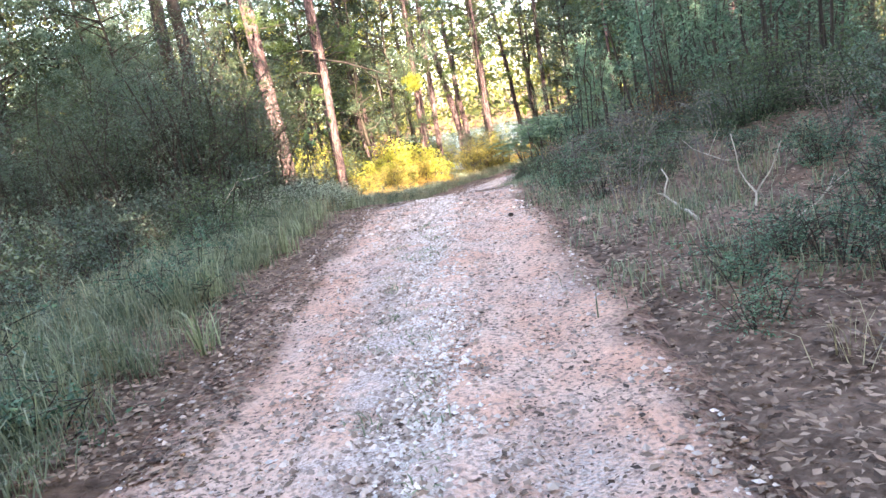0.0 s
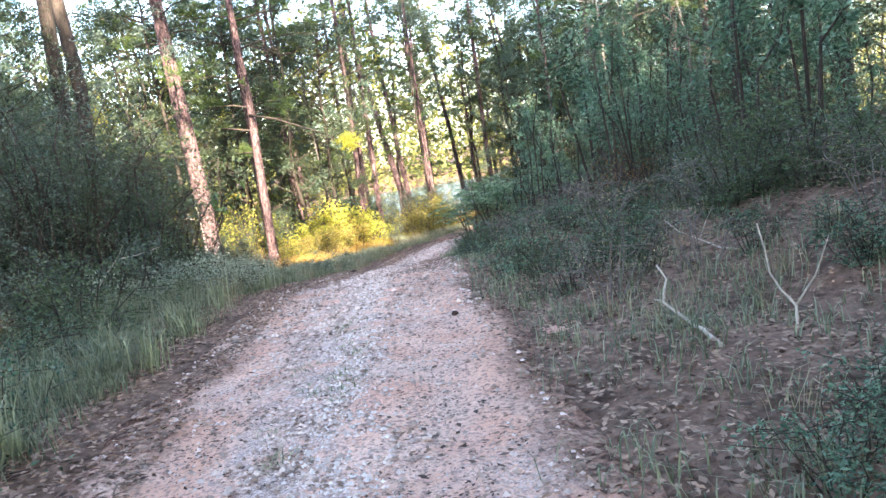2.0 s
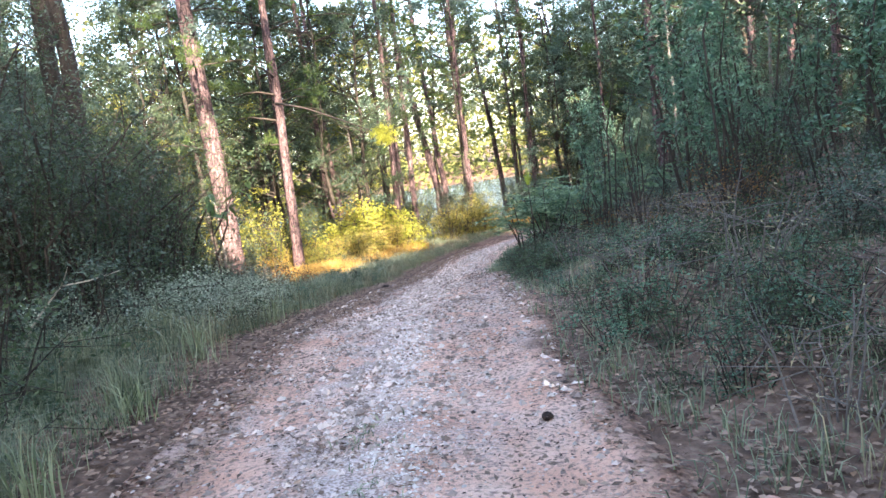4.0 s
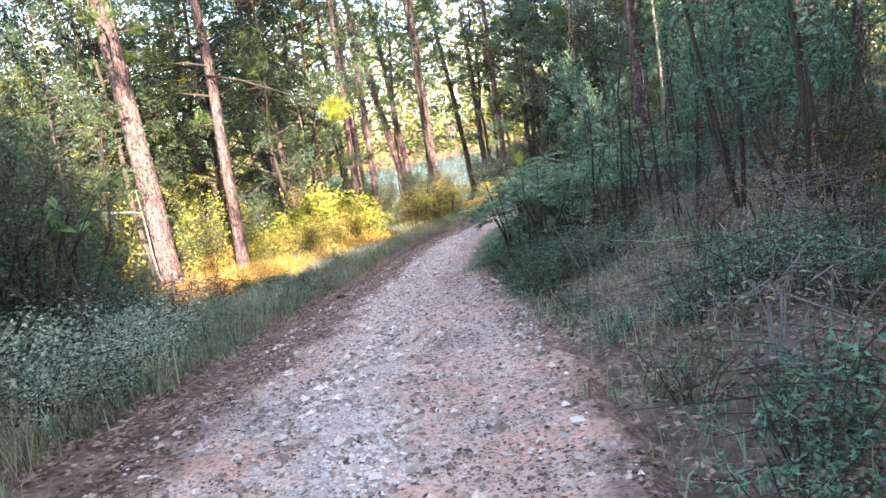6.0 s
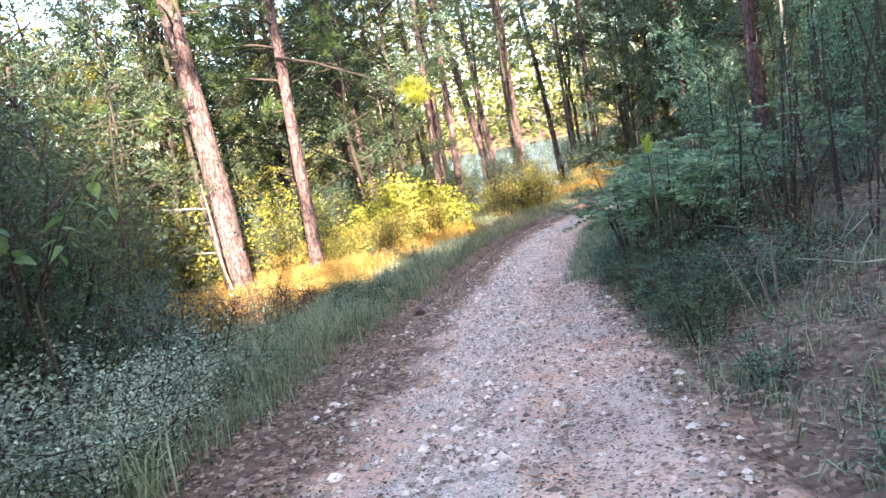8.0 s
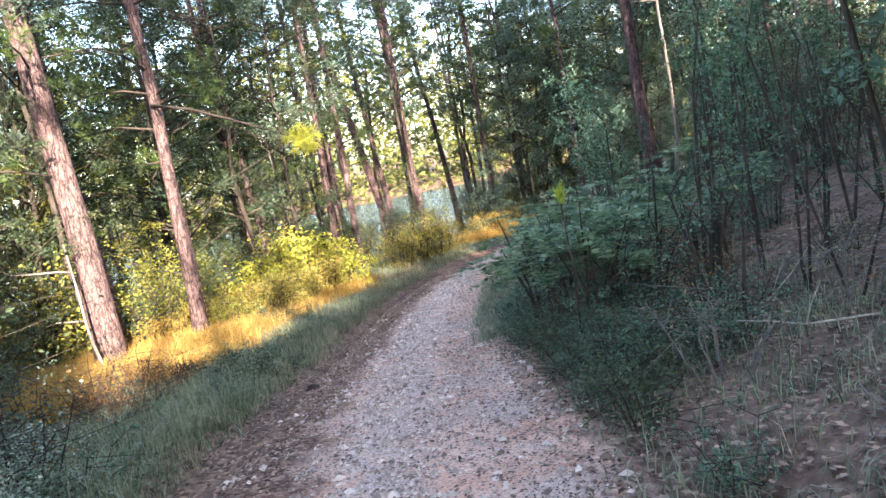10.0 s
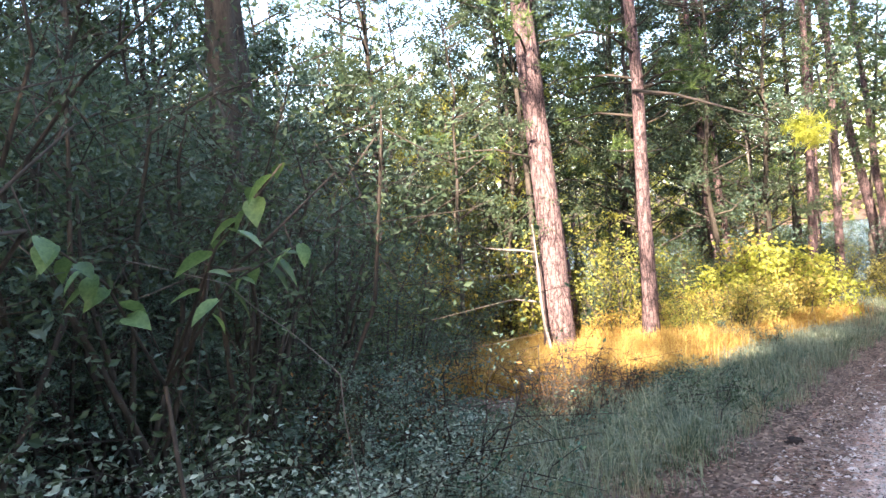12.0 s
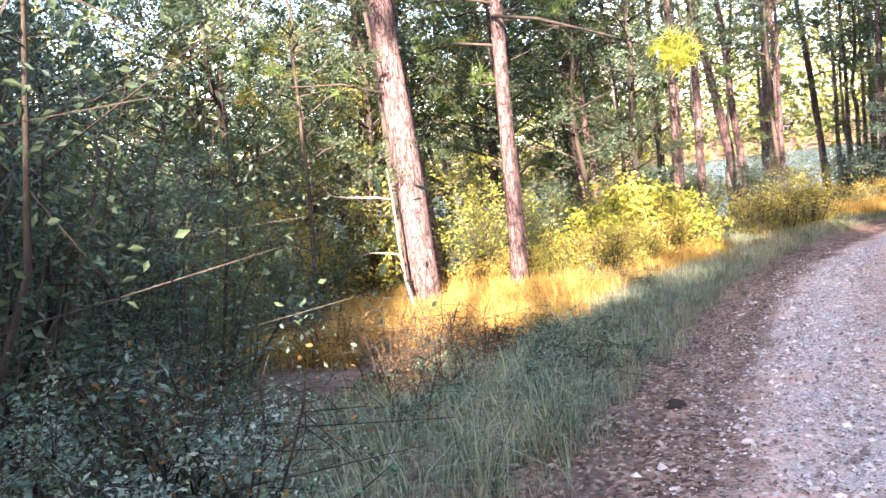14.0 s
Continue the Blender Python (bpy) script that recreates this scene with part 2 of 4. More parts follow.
def ground_z(x, y, with_road=True):
    """Height of the ground: track, bank that rises to the right, verge and slope to the lake on the left, far shore."""
    x, y = np.atleast_1d(np.asarray(x, float)), np.atleast_1d(np.asarray(y, float))
    u = lateral(x, y)
    p = np.interp(y, PROFILE[:, 0], PROFILE[:, 1])
    k = np.clip((y - 8) / 4, 0, 1)
    rise = k * 0.26 * np.maximum(u - 1.5, 0) + (1 - k) * (0.07 * np.maximum(u - 1.5, 0) + 0.38 * np.maximum(u - 3.3, 0))
    hill = np.minimum(np.maximum(p + 0.75 - 0.4 * k, 0.25 + 0.03 * (u - 4)), p + rise)
    right = np.maximum(hill, p + 0.03)
    v = -u - 1.4
    left = p + 0.04 - 0.05 * np.maximum(v - 1.2, 0) - 0.11 * np.maximum(v - 9, 0)
    left = np.maximum(left, LAKE_Z - 1.2)
    far = np.clip((v - 66) / 22, 0, 1)
    left = left * (1 - far) + (LAKE_Z + 2.0) * far
    z = np.where(u > 0, right, left) + swell(x, y) * np.clip((np.abs(u) - 1.2) / 1.0, 0, 1)
    if with_road:
        z = np.where(np.abs(u) < 1.35, p, z)
    else:
        k = np.clip((np.abs(u) - 1.15) / 0.65, 0, 1)
        z = (p - 0.09) * (1 - k) + z * k
    return z


def gz(x, y):
    return float(ground_z(x, y)[0])


# ---------------------------------------------------------------- mesh helpers
def mesh_of(name, verts, faces, mat, smooth=False):
    me = bpy.data.meshes.new(name)
    me.from_pydata(verts, [], faces)
    me.materials.append(mat)
    if smooth:
        me.polygons.foreach_set("use_smooth", [True] * len(me.polygons))
    me.update()
    return me


def part(name, me, parent, label=""):
    ob = new(name, me)
    ob.parent = parent
    if label:
        ob["label"] = label
    return ob


def thing(name, x, y, label, category, group="", z=None, turn=0.0, size=1.0, kind=""):
    ob = new(name)
    ob.matrix_basis = pose(x, y, gz(x, y) if z is None else z, 0, 0, turn) @ Matrix.Scale(size, 4)
    return tagged(ob, label, category, group, kind)


def tube(path, radii, sides=8, knob=0.0, r=None):
    """A tapered round limb along a path. Returns verts, faces."""
    path, vs, fs = np.asarray(path, float), [], []
    for i, c in enumerate(path):
        d = path[min(i + 1, len(path) - 1)] - path[max(i - 1, 0)]
        d = d / (np.linalg.norm(d) + 1e-9)
        a = np.cross(d, (0.31, 0.95, 0.05))
        a /= np.linalg.norm(a)
        b = np.cross(d, a)
        for k in range(sides):
            w = 2 * math.pi * k / sides
            q = radii[i] * (1 + (knob * r.uniform(-1, 1) if knob else 0))
            vs.append(c + q * (math.cos(w) * a + math.sin(w) * b))
    for i in range(len(path) - 1):
        for k in range(sides):
            k2 = (k + 1) % sides
            fs.append((i * sides + k, i * sides + k2, (i + 1) * sides + k2, (i + 1) * sides + k))
    fs.append(tuple(range(sides - 1, -1, -1)))
    fs.append(tuple((len(path) - 1) * sides + k for k in range(sides)))
    return vs, fs


def merged(chunks):
    vs, fs = [], []
    for v, f in chunks:
        o = len(vs)
        vs.extend(v)
        fs.extend([tuple(i + o for i in q) for q in f])
    return vs, fs


def unit(a):
    return a / (np.linalg.norm(a, axis=-1, keepdims=True) + 1e-9)


def leaves(points, length, width, r, droop=0.3, out=None):
    """Folded pointed leaves, one at each point. Returns verts (4 n) and faces (2 n triangles)."""
    pts = np.asarray(points, float)
    n = len(pts)
    d = unit(r.normal(size=(n, 3)) * (1, 1, 0.6) + (0, 0, -droop) + (0 if out is None else out))
    s = unit(np.cross(d, unit(r.normal(size=(n, 3)) + (0, 0, 1.2))))
    up = np.cross(s, d)
    ln = length * r.uniform(0.6, 1.3, (n, 1))
    wd = width * r.uniform(0.7, 1.2, (n, 1)) * 0.5
    mid = pts + d * ln * 0.45
    v = np.stack([pts, mid + s * wd + up * wd * 0.35, pts + d * ln, mid - s * wd + up * wd * 0.35], 1).reshape(-1, 3)
    i = np.arange(n) * 4
    f = np.concatenate([np.stack([i, i + 1, i + 2], 1), np.stack([i, i + 2, i + 3], 1)])
    return v, f


def blades(points, height, width, r, lean=0.35):
    """Grass blades that bend over, one at each point: 5 verts, 3 faces' worth of triangles."""
    pts = np.asarray(points, float)
    n = len(pts)
    a = r.uniform(0, 2 * math.pi, n)
    o = np.stack([np.cos(a), np.sin(a), 0 * a], 1)
    s = np.stack([-np.sin(a), np.cos(a), 0 * a], 1)
    h = (height * r.uniform(0.45, 1.15, (n, 1)))
    b = lean * r.uniform(0.2, 1.6, (n, 1))
    w = width * r.uniform(0.6, 1.2, (n, 1)) * 0.5
    z = np.array((0, 0, 1.0))
    m = pts + z * h * 0.6 + o * h * b * 0.3
    t = pts + z * h * (1 - 0.35 * b) + o * h * b
    v = np.stack([pts - s * w, pts + s * w, m + s * w * 0.8, m - s * w * 0.8, t], 1).reshape(-1, 3)
    i = np.arange(n) * 5
    f = np.concatenate([np.stack([i, i + 1, i + 2], 1), np.stack([i, i + 2, i + 3], 1), np.stack([i + 3, i + 2, i + 4], 1)])
    return v, f


def tris(name, vf, mat):
    return mesh_of(name, vf[0].tolist(), vf[1].tolist(), mat)


# ---------------------------------------------------------------- ground, track and lake
def build_ground():
    def axis(lo, hi, near_lo, near_hi, fine, grow):
        mid = list(np.arange(near_lo, near_hi + 1e-6, fine))
        step, a = fine, near_lo
        low = []
        while a > lo:
            step *= grow
            a -= step
            low.append(a)
        step, a = fine, near_hi
        high = []
        while a < hi:
            step *= grow
            a += step
            high.append(a)
        return np.array(low[::-1] + mid + high)

    xs, ys = axis(-900, 900, -8, 10, 0.25, 1.12), axis(-200, 1200, -4, 46, 0.35, 1.12)
    gx, gy = np.meshgrid(xs, ys)
    z = ground_z(gx.ravel(), gy.ravel(), False)
    v = np.stack([gx.ravel(), gy.ravel(), z], 1)
    w = len(xs)
    i = (np.arange(len(ys) - 1)[:, None] * w + np.arange(w - 1)).ravel()
    me = mesh_of("ground", v.tolist(), np.stack([i, i + 1, i + w + 1, i + w], 1).tolist(), SOIL, True)
    tagged(new("ground", me), "dark forest floor of brown soil under leaf litter", "ground", kind="structure")


def build_road():
    t = np.arange(-25, 75, 0.12)
    seg = np.hypot(*np.diff(LINE, axis=0).T)
    dist = np.concatenate([[0], np.cumsum(seg)])
    base = np.interp(0, LINE[:, 1], dist)
    smooth = lambda q: np.convolve(np.pad(q, 16, mode="edge"), np.ones(33) / 33, mode="valid")
    cx, cy = smooth(np.interp(base + t, dist, LINE[:, 0])), smooth(np.interp(base + t, dist, LINE[:, 1]))
    tx, ty = np.gradient(cx), np.gradient(cy)
    q = np.hypot(tx, ty)
    nx, ny = ty / q, -tx / q
    us = np.linspace(-1.6, 1.6, 33)
    v, lat = [], []
    for k, u in enumerate(us):
        rag = 0.05 * np.sin(cy * 1.7 + 0.6 * np.sin(cy)) + 0.04 * np.sin(cy * 4.1 + 1)
        uu = u + rag * min(1.0, abs(u))
        x, y = cx + nx * uu, cy + ny * uu
        z = np.interp(y, PROFILE[:, 0], PROFILE[:, 1])
        rut = -0.035 * (math.exp(-((u - 0.75) / 0.28) ** 2) + math.exp(-((u + 0.85) / 0.28) ** 2))
        lump = 0.014 * np.sin(x * 7 + y * 3.3) * np.sin(y * 5.1 - x * 2) + 0.010 * np.sin(x * 17 + y * 13) * np.sin(y * 19 - x * 8)
        z = z + 0.02 + rut + lump - 0.12 * max(0, abs(u) - 1.3) / 0.3
        v.append(np.stack([x, y, z], 1))
        lat.append(np.full(len(t), u))
    v = np.stack(v, 1)
    n = len(us)
    i = (np.arange(len(t) - 1)[:, None] * n + np.arange(n - 1)).ravel()
    me = mesh_of("road", v.reshape(-1, 3).tolist(), np.stack([i, i + 1, i + n + 1, i + n], 1).tolist(), ROAD, True)
    me.attributes.new("lateral", "FLOAT", "POINT").data.foreach_set("value", np.stack(lat, 1).ravel())
    tagged(new("road", me), "pink clay woodland track with a whitish gravel strip", "road", kind="structure")


build_ground()
build_road()
me = mesh_of("water", [(-900, -200, LAKE_Z), (900, -200, LAKE_Z), (900, 1200, LAKE_Z), (-900, 1200, LAKE_Z)], [(0, 1, 2, 3)], WATER)
tagged(new("water", me), "calm pale blue lake behind the trees", "lake", kind="structure")


# ---------------------------------------------------------------- trees
def trunk_path(h, lean, lean_dir, r, wobble=0.12, n=14):
    zs = np.linspace(-0.25, h, n)
    a = radians(lean_dir)
    off = np.tan(radians(lean)) * zs
    wx, wy = np.cumsum(r.normal(0, wobble * 0.3, n)), np.cumsum(r.normal(0, wobble * 0.3, n))
    wx, wy = wx - wx[0], wy - wy[0]
    return np.stack([off * math.cos(a) + wx, off * math.sin(a) + wy, zs], 1)


def radii_of(h, d, n=14, flare=0.35):
    s = np.linspace(0, 1, n)
    return 0.5 * d * (1 - 0.75 * s) * (1 + flare * np.exp(-s * 22))


def pine(h, d, lean=0.0, lean_dir=180.0, crown=0.5, seed=1, tufts=200, spread=2.6, stubs=6, bark=None, needles=26, low_limbs=3):
    """Tall pine: plated trunk with dead stubs and limbs, needle tufts at the ends of the limbs."""
    r = np.random.default_rng(seed)
    path = trunk_path(h, lean, lean_dir, r)
    chunks = [tube(path, radii_of(h, d), 12, 0.05, r)]
    at = lambda z: np.array([np.interp(z, path[:, 2], path[:, k]) for k in range(3)])
    for k in range(stubs):
        z = r.uniform(0.08, crown) * h
        a, ln = r.uniform(0, 2 * math.pi), r.uniform(0.25, 0.9)
        p = at(z)
        o = np.array((math.cos(a), math.sin(a), r.uniform(-0.1, 0.4)))
        chunks.append(tube([p, p + o * ln * 0.5, p + o * ln + (0, 0, r.uniform(-0.1, 0.1))], (0.028, 0.02, 0.008), 5))
    bole = len(chunks[0][1])
    pts, outs = [], []
    limbs = 22
    for k in range(limbs + low_limbs):
        f = (k + r.uniform(0, 1)) / limbs
        z = (crown + (1 - crown) * min(f, 0.99)) * h if k < limbs else r.uniform(0.2, crown) * h
        ln = spread * (1.0 - 0.7 * max(0, (z / h - crown) / (1 - crown))) * r.uniform(0.6, 1.2)
        a = r.uniform(0, 2 * math.pi)
        p = at(z)
        o = np.array((math.cos(a), math.sin(a), 0.12))
        line = [p + o * ln * s + (0, 0, 0.22 * ln * (s - s * s) - 0.12 * ln * s * s) for s in (0, 0.35, 0.7, 1.0)]
        chunks.append(tube(line, (0.034, 0.025, 0.016, 0.007), 5))
        for _ in range(max(2, tufts // (limbs + low_limbs))):
            s = r.uniform(0.35, 1.05)
            q = p + o * ln * s + (0, 0, 0.1 * ln * s) + r.normal(0, 0.22, 3) * (1, 1, 0.6) * (0.5 + 0.5 * ln / spread)
            pts.append(q)
            outs.append(o)
    pts, outs = np.array(pts), np.array(outs)
    n = len(pts)
    base = np.repeat(pts, needles, 0)
    d3 = unit(r.normal(size=(n * needles, 3)) + np.repeat(outs, needles, 0) * 0.7 + (0, 0, 0.35))
    s3 = unit(np.cross(d3, r.normal(size=(n * needles, 3))))
    ln = r.uniform(0.16, 0.34, (n * needles, 1))
    v = np.stack([base - s3 * 0.011, base + s3 * 0.011, base + d3 * ln], 1).reshape(-1, 3)
    f = np.arange(n * needles * 3).reshape(-1, 3)
    wood = mesh_of("trunk", *merged(chunks), bark or PINE_BARK, True)
    wood.materials.append(DARK_BARK)
    wood.polygons.foreach_set("material_index", [0 if i < bole else 1 for i in range(len(wood.polygons))])
    return wood, tris("crown", (v, f), NEEDLE)


def sprays(e, q, n, r, per=9):
    """Points of a leaf clump: short twigs fan out from its middle, each with a row of leaves."""
    k = max(2, n // per)
    d = unit(r.normal(size=(k, 3)) * (1, 1, 0.55) + (0, 0, -0.08)) * r.uniform(0.5, 1.9, (k, 1)) * q
    s = r.uniform(0.25, 1.0, (k, per, 1))
    return (e + d[:, None] * s + r.normal(0, 0.045 + 0.05 * q, (k, per, 3))).reshape(-1, 3)


def broadleaf(h, d, lean=0.0, lean_dir=180.0, crown=0.25, seed=1, count=5200, spread=2.8, leaf=0.15, mat=None, clumps=70, bark=None, tight=0.2):
    """Leafy tree: forked trunk, limbs and an uneven crown of leaf clumps with gaps."""
    r = np.random.default_rng(seed)
    path = trunk_path(h * 0.92, lean, lean_dir, r, 0.25)
    chunks = [tube(path, radii_of(h, d), 9, 0.06, r)]
    at = lambda z: np.array([np.interp(z, path[:, 2], path[:, k]) for k in range(3)])
    cl = []
    for k in range(clumps):
        f = r.uniform(0, 1) ** 0.8
        z = (crown + (1 - crown) * f) * h
        shape = math.sin(math.pi * min(1, 0.18 + 0.8 * f)) ** 0.7
        ln = spread * shape * r.uniform(0.35, 1.1)
        a = r.uniform(0, 2 * math.pi)
        z0 = max(crown * 0.7 * h, z - ln * 0.5)
        p = at(min(z0, h * 0.9))
        e = at(min(z, h * 0.9)) + np.array((math.cos(a) * ln, math.sin(a) * ln, max(0, z - h * 0.9)))
        m = (p + e) / 2 + (0, 0, -0.06 * ln) + r.normal(0, 0.1, 3)
        if k % 2 == 0:
            chunks.append(tube([p, m, e], (0.012 + 0.10 * d, 0.02, 0.006), 5))
        cl.append((e, r.uniform(0.3, 0.8) * spread * tight))
    pts = np.concatenate([sprays(e, q, max(4, count // clumps), r) for e, q in cl])
    return mesh_of("trunk", *merged(chunks), bark or DARK_BARK, True), tris("crown", leaves(pts, leaf, leaf * 0.5, r), mat or LEAF)


def shrub(h, w, seed=1, count=1500, leaf=0.07, mat=None, stems=9, bare=0.15, narrow=0.5, bark=None, sprigs=40):
    """Bush: many thin stems from the ground, leaves in sprigs along them."""
    r = np.random.default_rng(seed)
    chunks, main, pts = [], [], []
    per = max(3, count // (stems * sprigs // 8))
    for k in range(stems):
        a, rad = r.uniform(0, 2 * math.pi), w * 0.5 * math.sqrt(r.uniform(0.05, 1))
        e = np.array((math.cos(a) * rad, math.sin(a) * rad, h * r.uniform(0.55, 1.05) * (1 - 0.25 * (rad / (w * 0.5)) ** 2)))
        b = np.array((math.cos(a) * rad * 0.25, math.sin(a) * rad * 0.25, -0.12))
        m = b * 0.45 + e * 0.55 + (0, 0, 0.08 * h) + r.normal(0, 0.05 * h, 3)
        line = np.array([b, b * 0.75 + m * 0.25 + r.normal(0, 0.02, 3), m, m * 0.4 + e * 0.6 + r.normal(0, 0.03 * h, 3), e])
        t0 = 0.006 + 0.005 * h
        main.append(tube(line, np.array((1, 0.85, 0.6, 0.4, 0.15)) * t0, 5))
        for _ in range(sprigs // 8):
            s = r.uniform(bare, 1.0) * 4
            i = min(3, int(s))
            c = line[i] * (1 - s + i) + line[i + 1] * (s - i)
            tip = c + r.normal(0, 1, 3) * (0.22 * w, 0.22 * w, 0.13 * h)
            tip[2] = max(tip[2], 0.04)
            chunks.append(tube([c, tip], (0.005, 0.002), 3))
            f = r.uniform(0.1, 1.1, (per, 1))
            pts.append(c * (1 - f) + tip * f + r.normal(0, 0.05 * min(h, w), (per, 3)))
    pts = np.concatenate(pts)
    pts[:, 2] = np.abs(pts[:, 2]) + 0.02
    apart = 2 if stems > 4 else stems
    stem = [mesh_of("stem", *q, bark or DARK_BARK, True) for q in main[:apart]]
    return stem, mesh_of("twigwork", *merged(chunks + main[apart:]), bark or DARK_BARK, True), tris("foliage", leaves(pts, leaf, leaf * narrow, r), mat or LEAF)


def plant(name, x, y, meshes, names, label, category, group="", turn=0.0, size=1.0, sink=0.0):
    ob = thing(name, x, y, label, category, group, turn=turn, size=size, z=gz(x, y) - sink)
    for nm, me in zip(names, meshes):
        if isinstance(me, list):
            for m in me:
                part(nm, m, ob)
        else:
            p = part(nm, me, ob)
            if nm in ("twigwork", "foliage"):
                p["kind"] = "stuff"
    return ob


TREE_PARTS, BUSH_PARTS = ("trunk", "crown"), ("stem", "twigwork", "foliage")


def tall_trees():
    """The trees that can be told apart along the lake side and on the bank."""
    rows = [
        # x, y, height, diameter, lean, towards, crown, stubs, seed
        ("pine_tree", -6.3, 28.2, 21, 0.66, 2.5, 180, 0.45, 10, 11, "thick sunlit pine with plated reddish bark and dead stubs"),
        ("pine_tree", -4.4, 28.8, 20, 0.34, 0.5, 180, 0.40, 10, 12, "slim sunlit pine with patchy grey-red bark"),
        ("pine_tree", -4.75, 31.4, 21, 0.27, 1.0, 180, 0.42, 6, 13, "slim pine close behind another sunlit pine"),
        ("pine_tree", -6.95, 31.2, 19, 0.30, 2.0, 180, 0.45, 6, 14, "dark pine trunk behind a thicker sunlit pine"),
        ("pine_tree", -4.2, 38.1, 20, 0.30, 2.5, 180, 0.45, 6, 15, "dark pine in the woods by the lake"),
        ("pine_tree", -1.5, 41.4, 22, 0.32, 0.0, 180, 0.45, 6, 16, "tall pine with a sunlit trunk by the lake"),
        ("pine_tree", 1.25, 53.4, 24, 0.52, 8.5, 180, 0.5, 6, 17, "leaning dark pine, one of a pair by the lake"),
        ("pine_tree", 1.6, 54.4, 24, 0.42, 5.0, 180, 0.5, 6, 18, "leaning slim pine, one of a pair by the lake"),
        ("pine_tree", 3.3, 57.3, 22, 0.38, 2.0, 180, 0.5, 5, 19, "pine trunk standing dark against the lake"),
        ("pine_tree", 5.9, 59.1, 22, 0.42, 6.0, 180, 0.5, 5, 20, "leaning pine standing dark against the lake"),
        ("pine_tree", 10.9, 38.0, 24, 0.52, 1.5, 180, 0.5, 5, 21, "tall reddish pine, sunlit, on the wooded bank"),
        ("pine_tree", 10.6, 52.0, 18, 0.24, 9.0, 180, 0.5, 4, 22, "thin leaning pine in the shade"),
        ("pine_tree", -3.95, 39.3, 20, 0.28, 2.5, 180, 0.45, 5, 23, "slim dark pine, one of a close pair by the lake"),
        ("pine_tree", 10.1, 44.5, 19, 0.22, 1.0, 180, 0.5, 4, 24, "thin dark pine on the wooded bank"),
    ]
    for nm, x, y, h, d, lean, towards, crown, stubs, seed, label in rows:
        plant(nm, x, y, pine(h, d, lean, towards, crown, seed, 420, 2.9, stubs, low_limbs=5), TREE_PARTS, label, "tree", "pines along the track")
    for x, y, h, d, lean, seed, label in (
            (-3.0, 42.2, 12, 0.17, 6, 31, "thin pale tree with a bare lower trunk"),
            (-0.6, 45.4, 14, 0.16, 2, 32, "thin dark tree among pines"),
            (6.8, 57.5, 14, 0.2, 3, 33, "thin tree standing before the lake"),
            (9.9, 33.4, 13, 0.13, 2, 34, "thin pale tree on the wooded bank"),
            (12.0, 34.6, 13, 0.15, 3, 35, "thin pale tree on the wooded bank"),
            (12.4, 32.1, 12, 0.12, 1, 36, "thin pale tree on the wooded bank"),
            (12.2, 29.8, 12, 0.14, 2, 37, "thin pale tree on the wooded bank"),
            (8.5, 27.3, 10, 0.11, 1, 38, "thin dark tree in the thicket on the bank")):
        plant("slender_tree", x, y, broadleaf(h, d, lean, 180, 0.5, seed, 2400, 2.0, 0.15, LEAF if x > 8 else LEAF_LIGHT, bark=PALE_BARK if x != 8.5 else DARK_BARK), TREE_PARTS, label, "tree", "slender trees by the lake")


tall_trees()


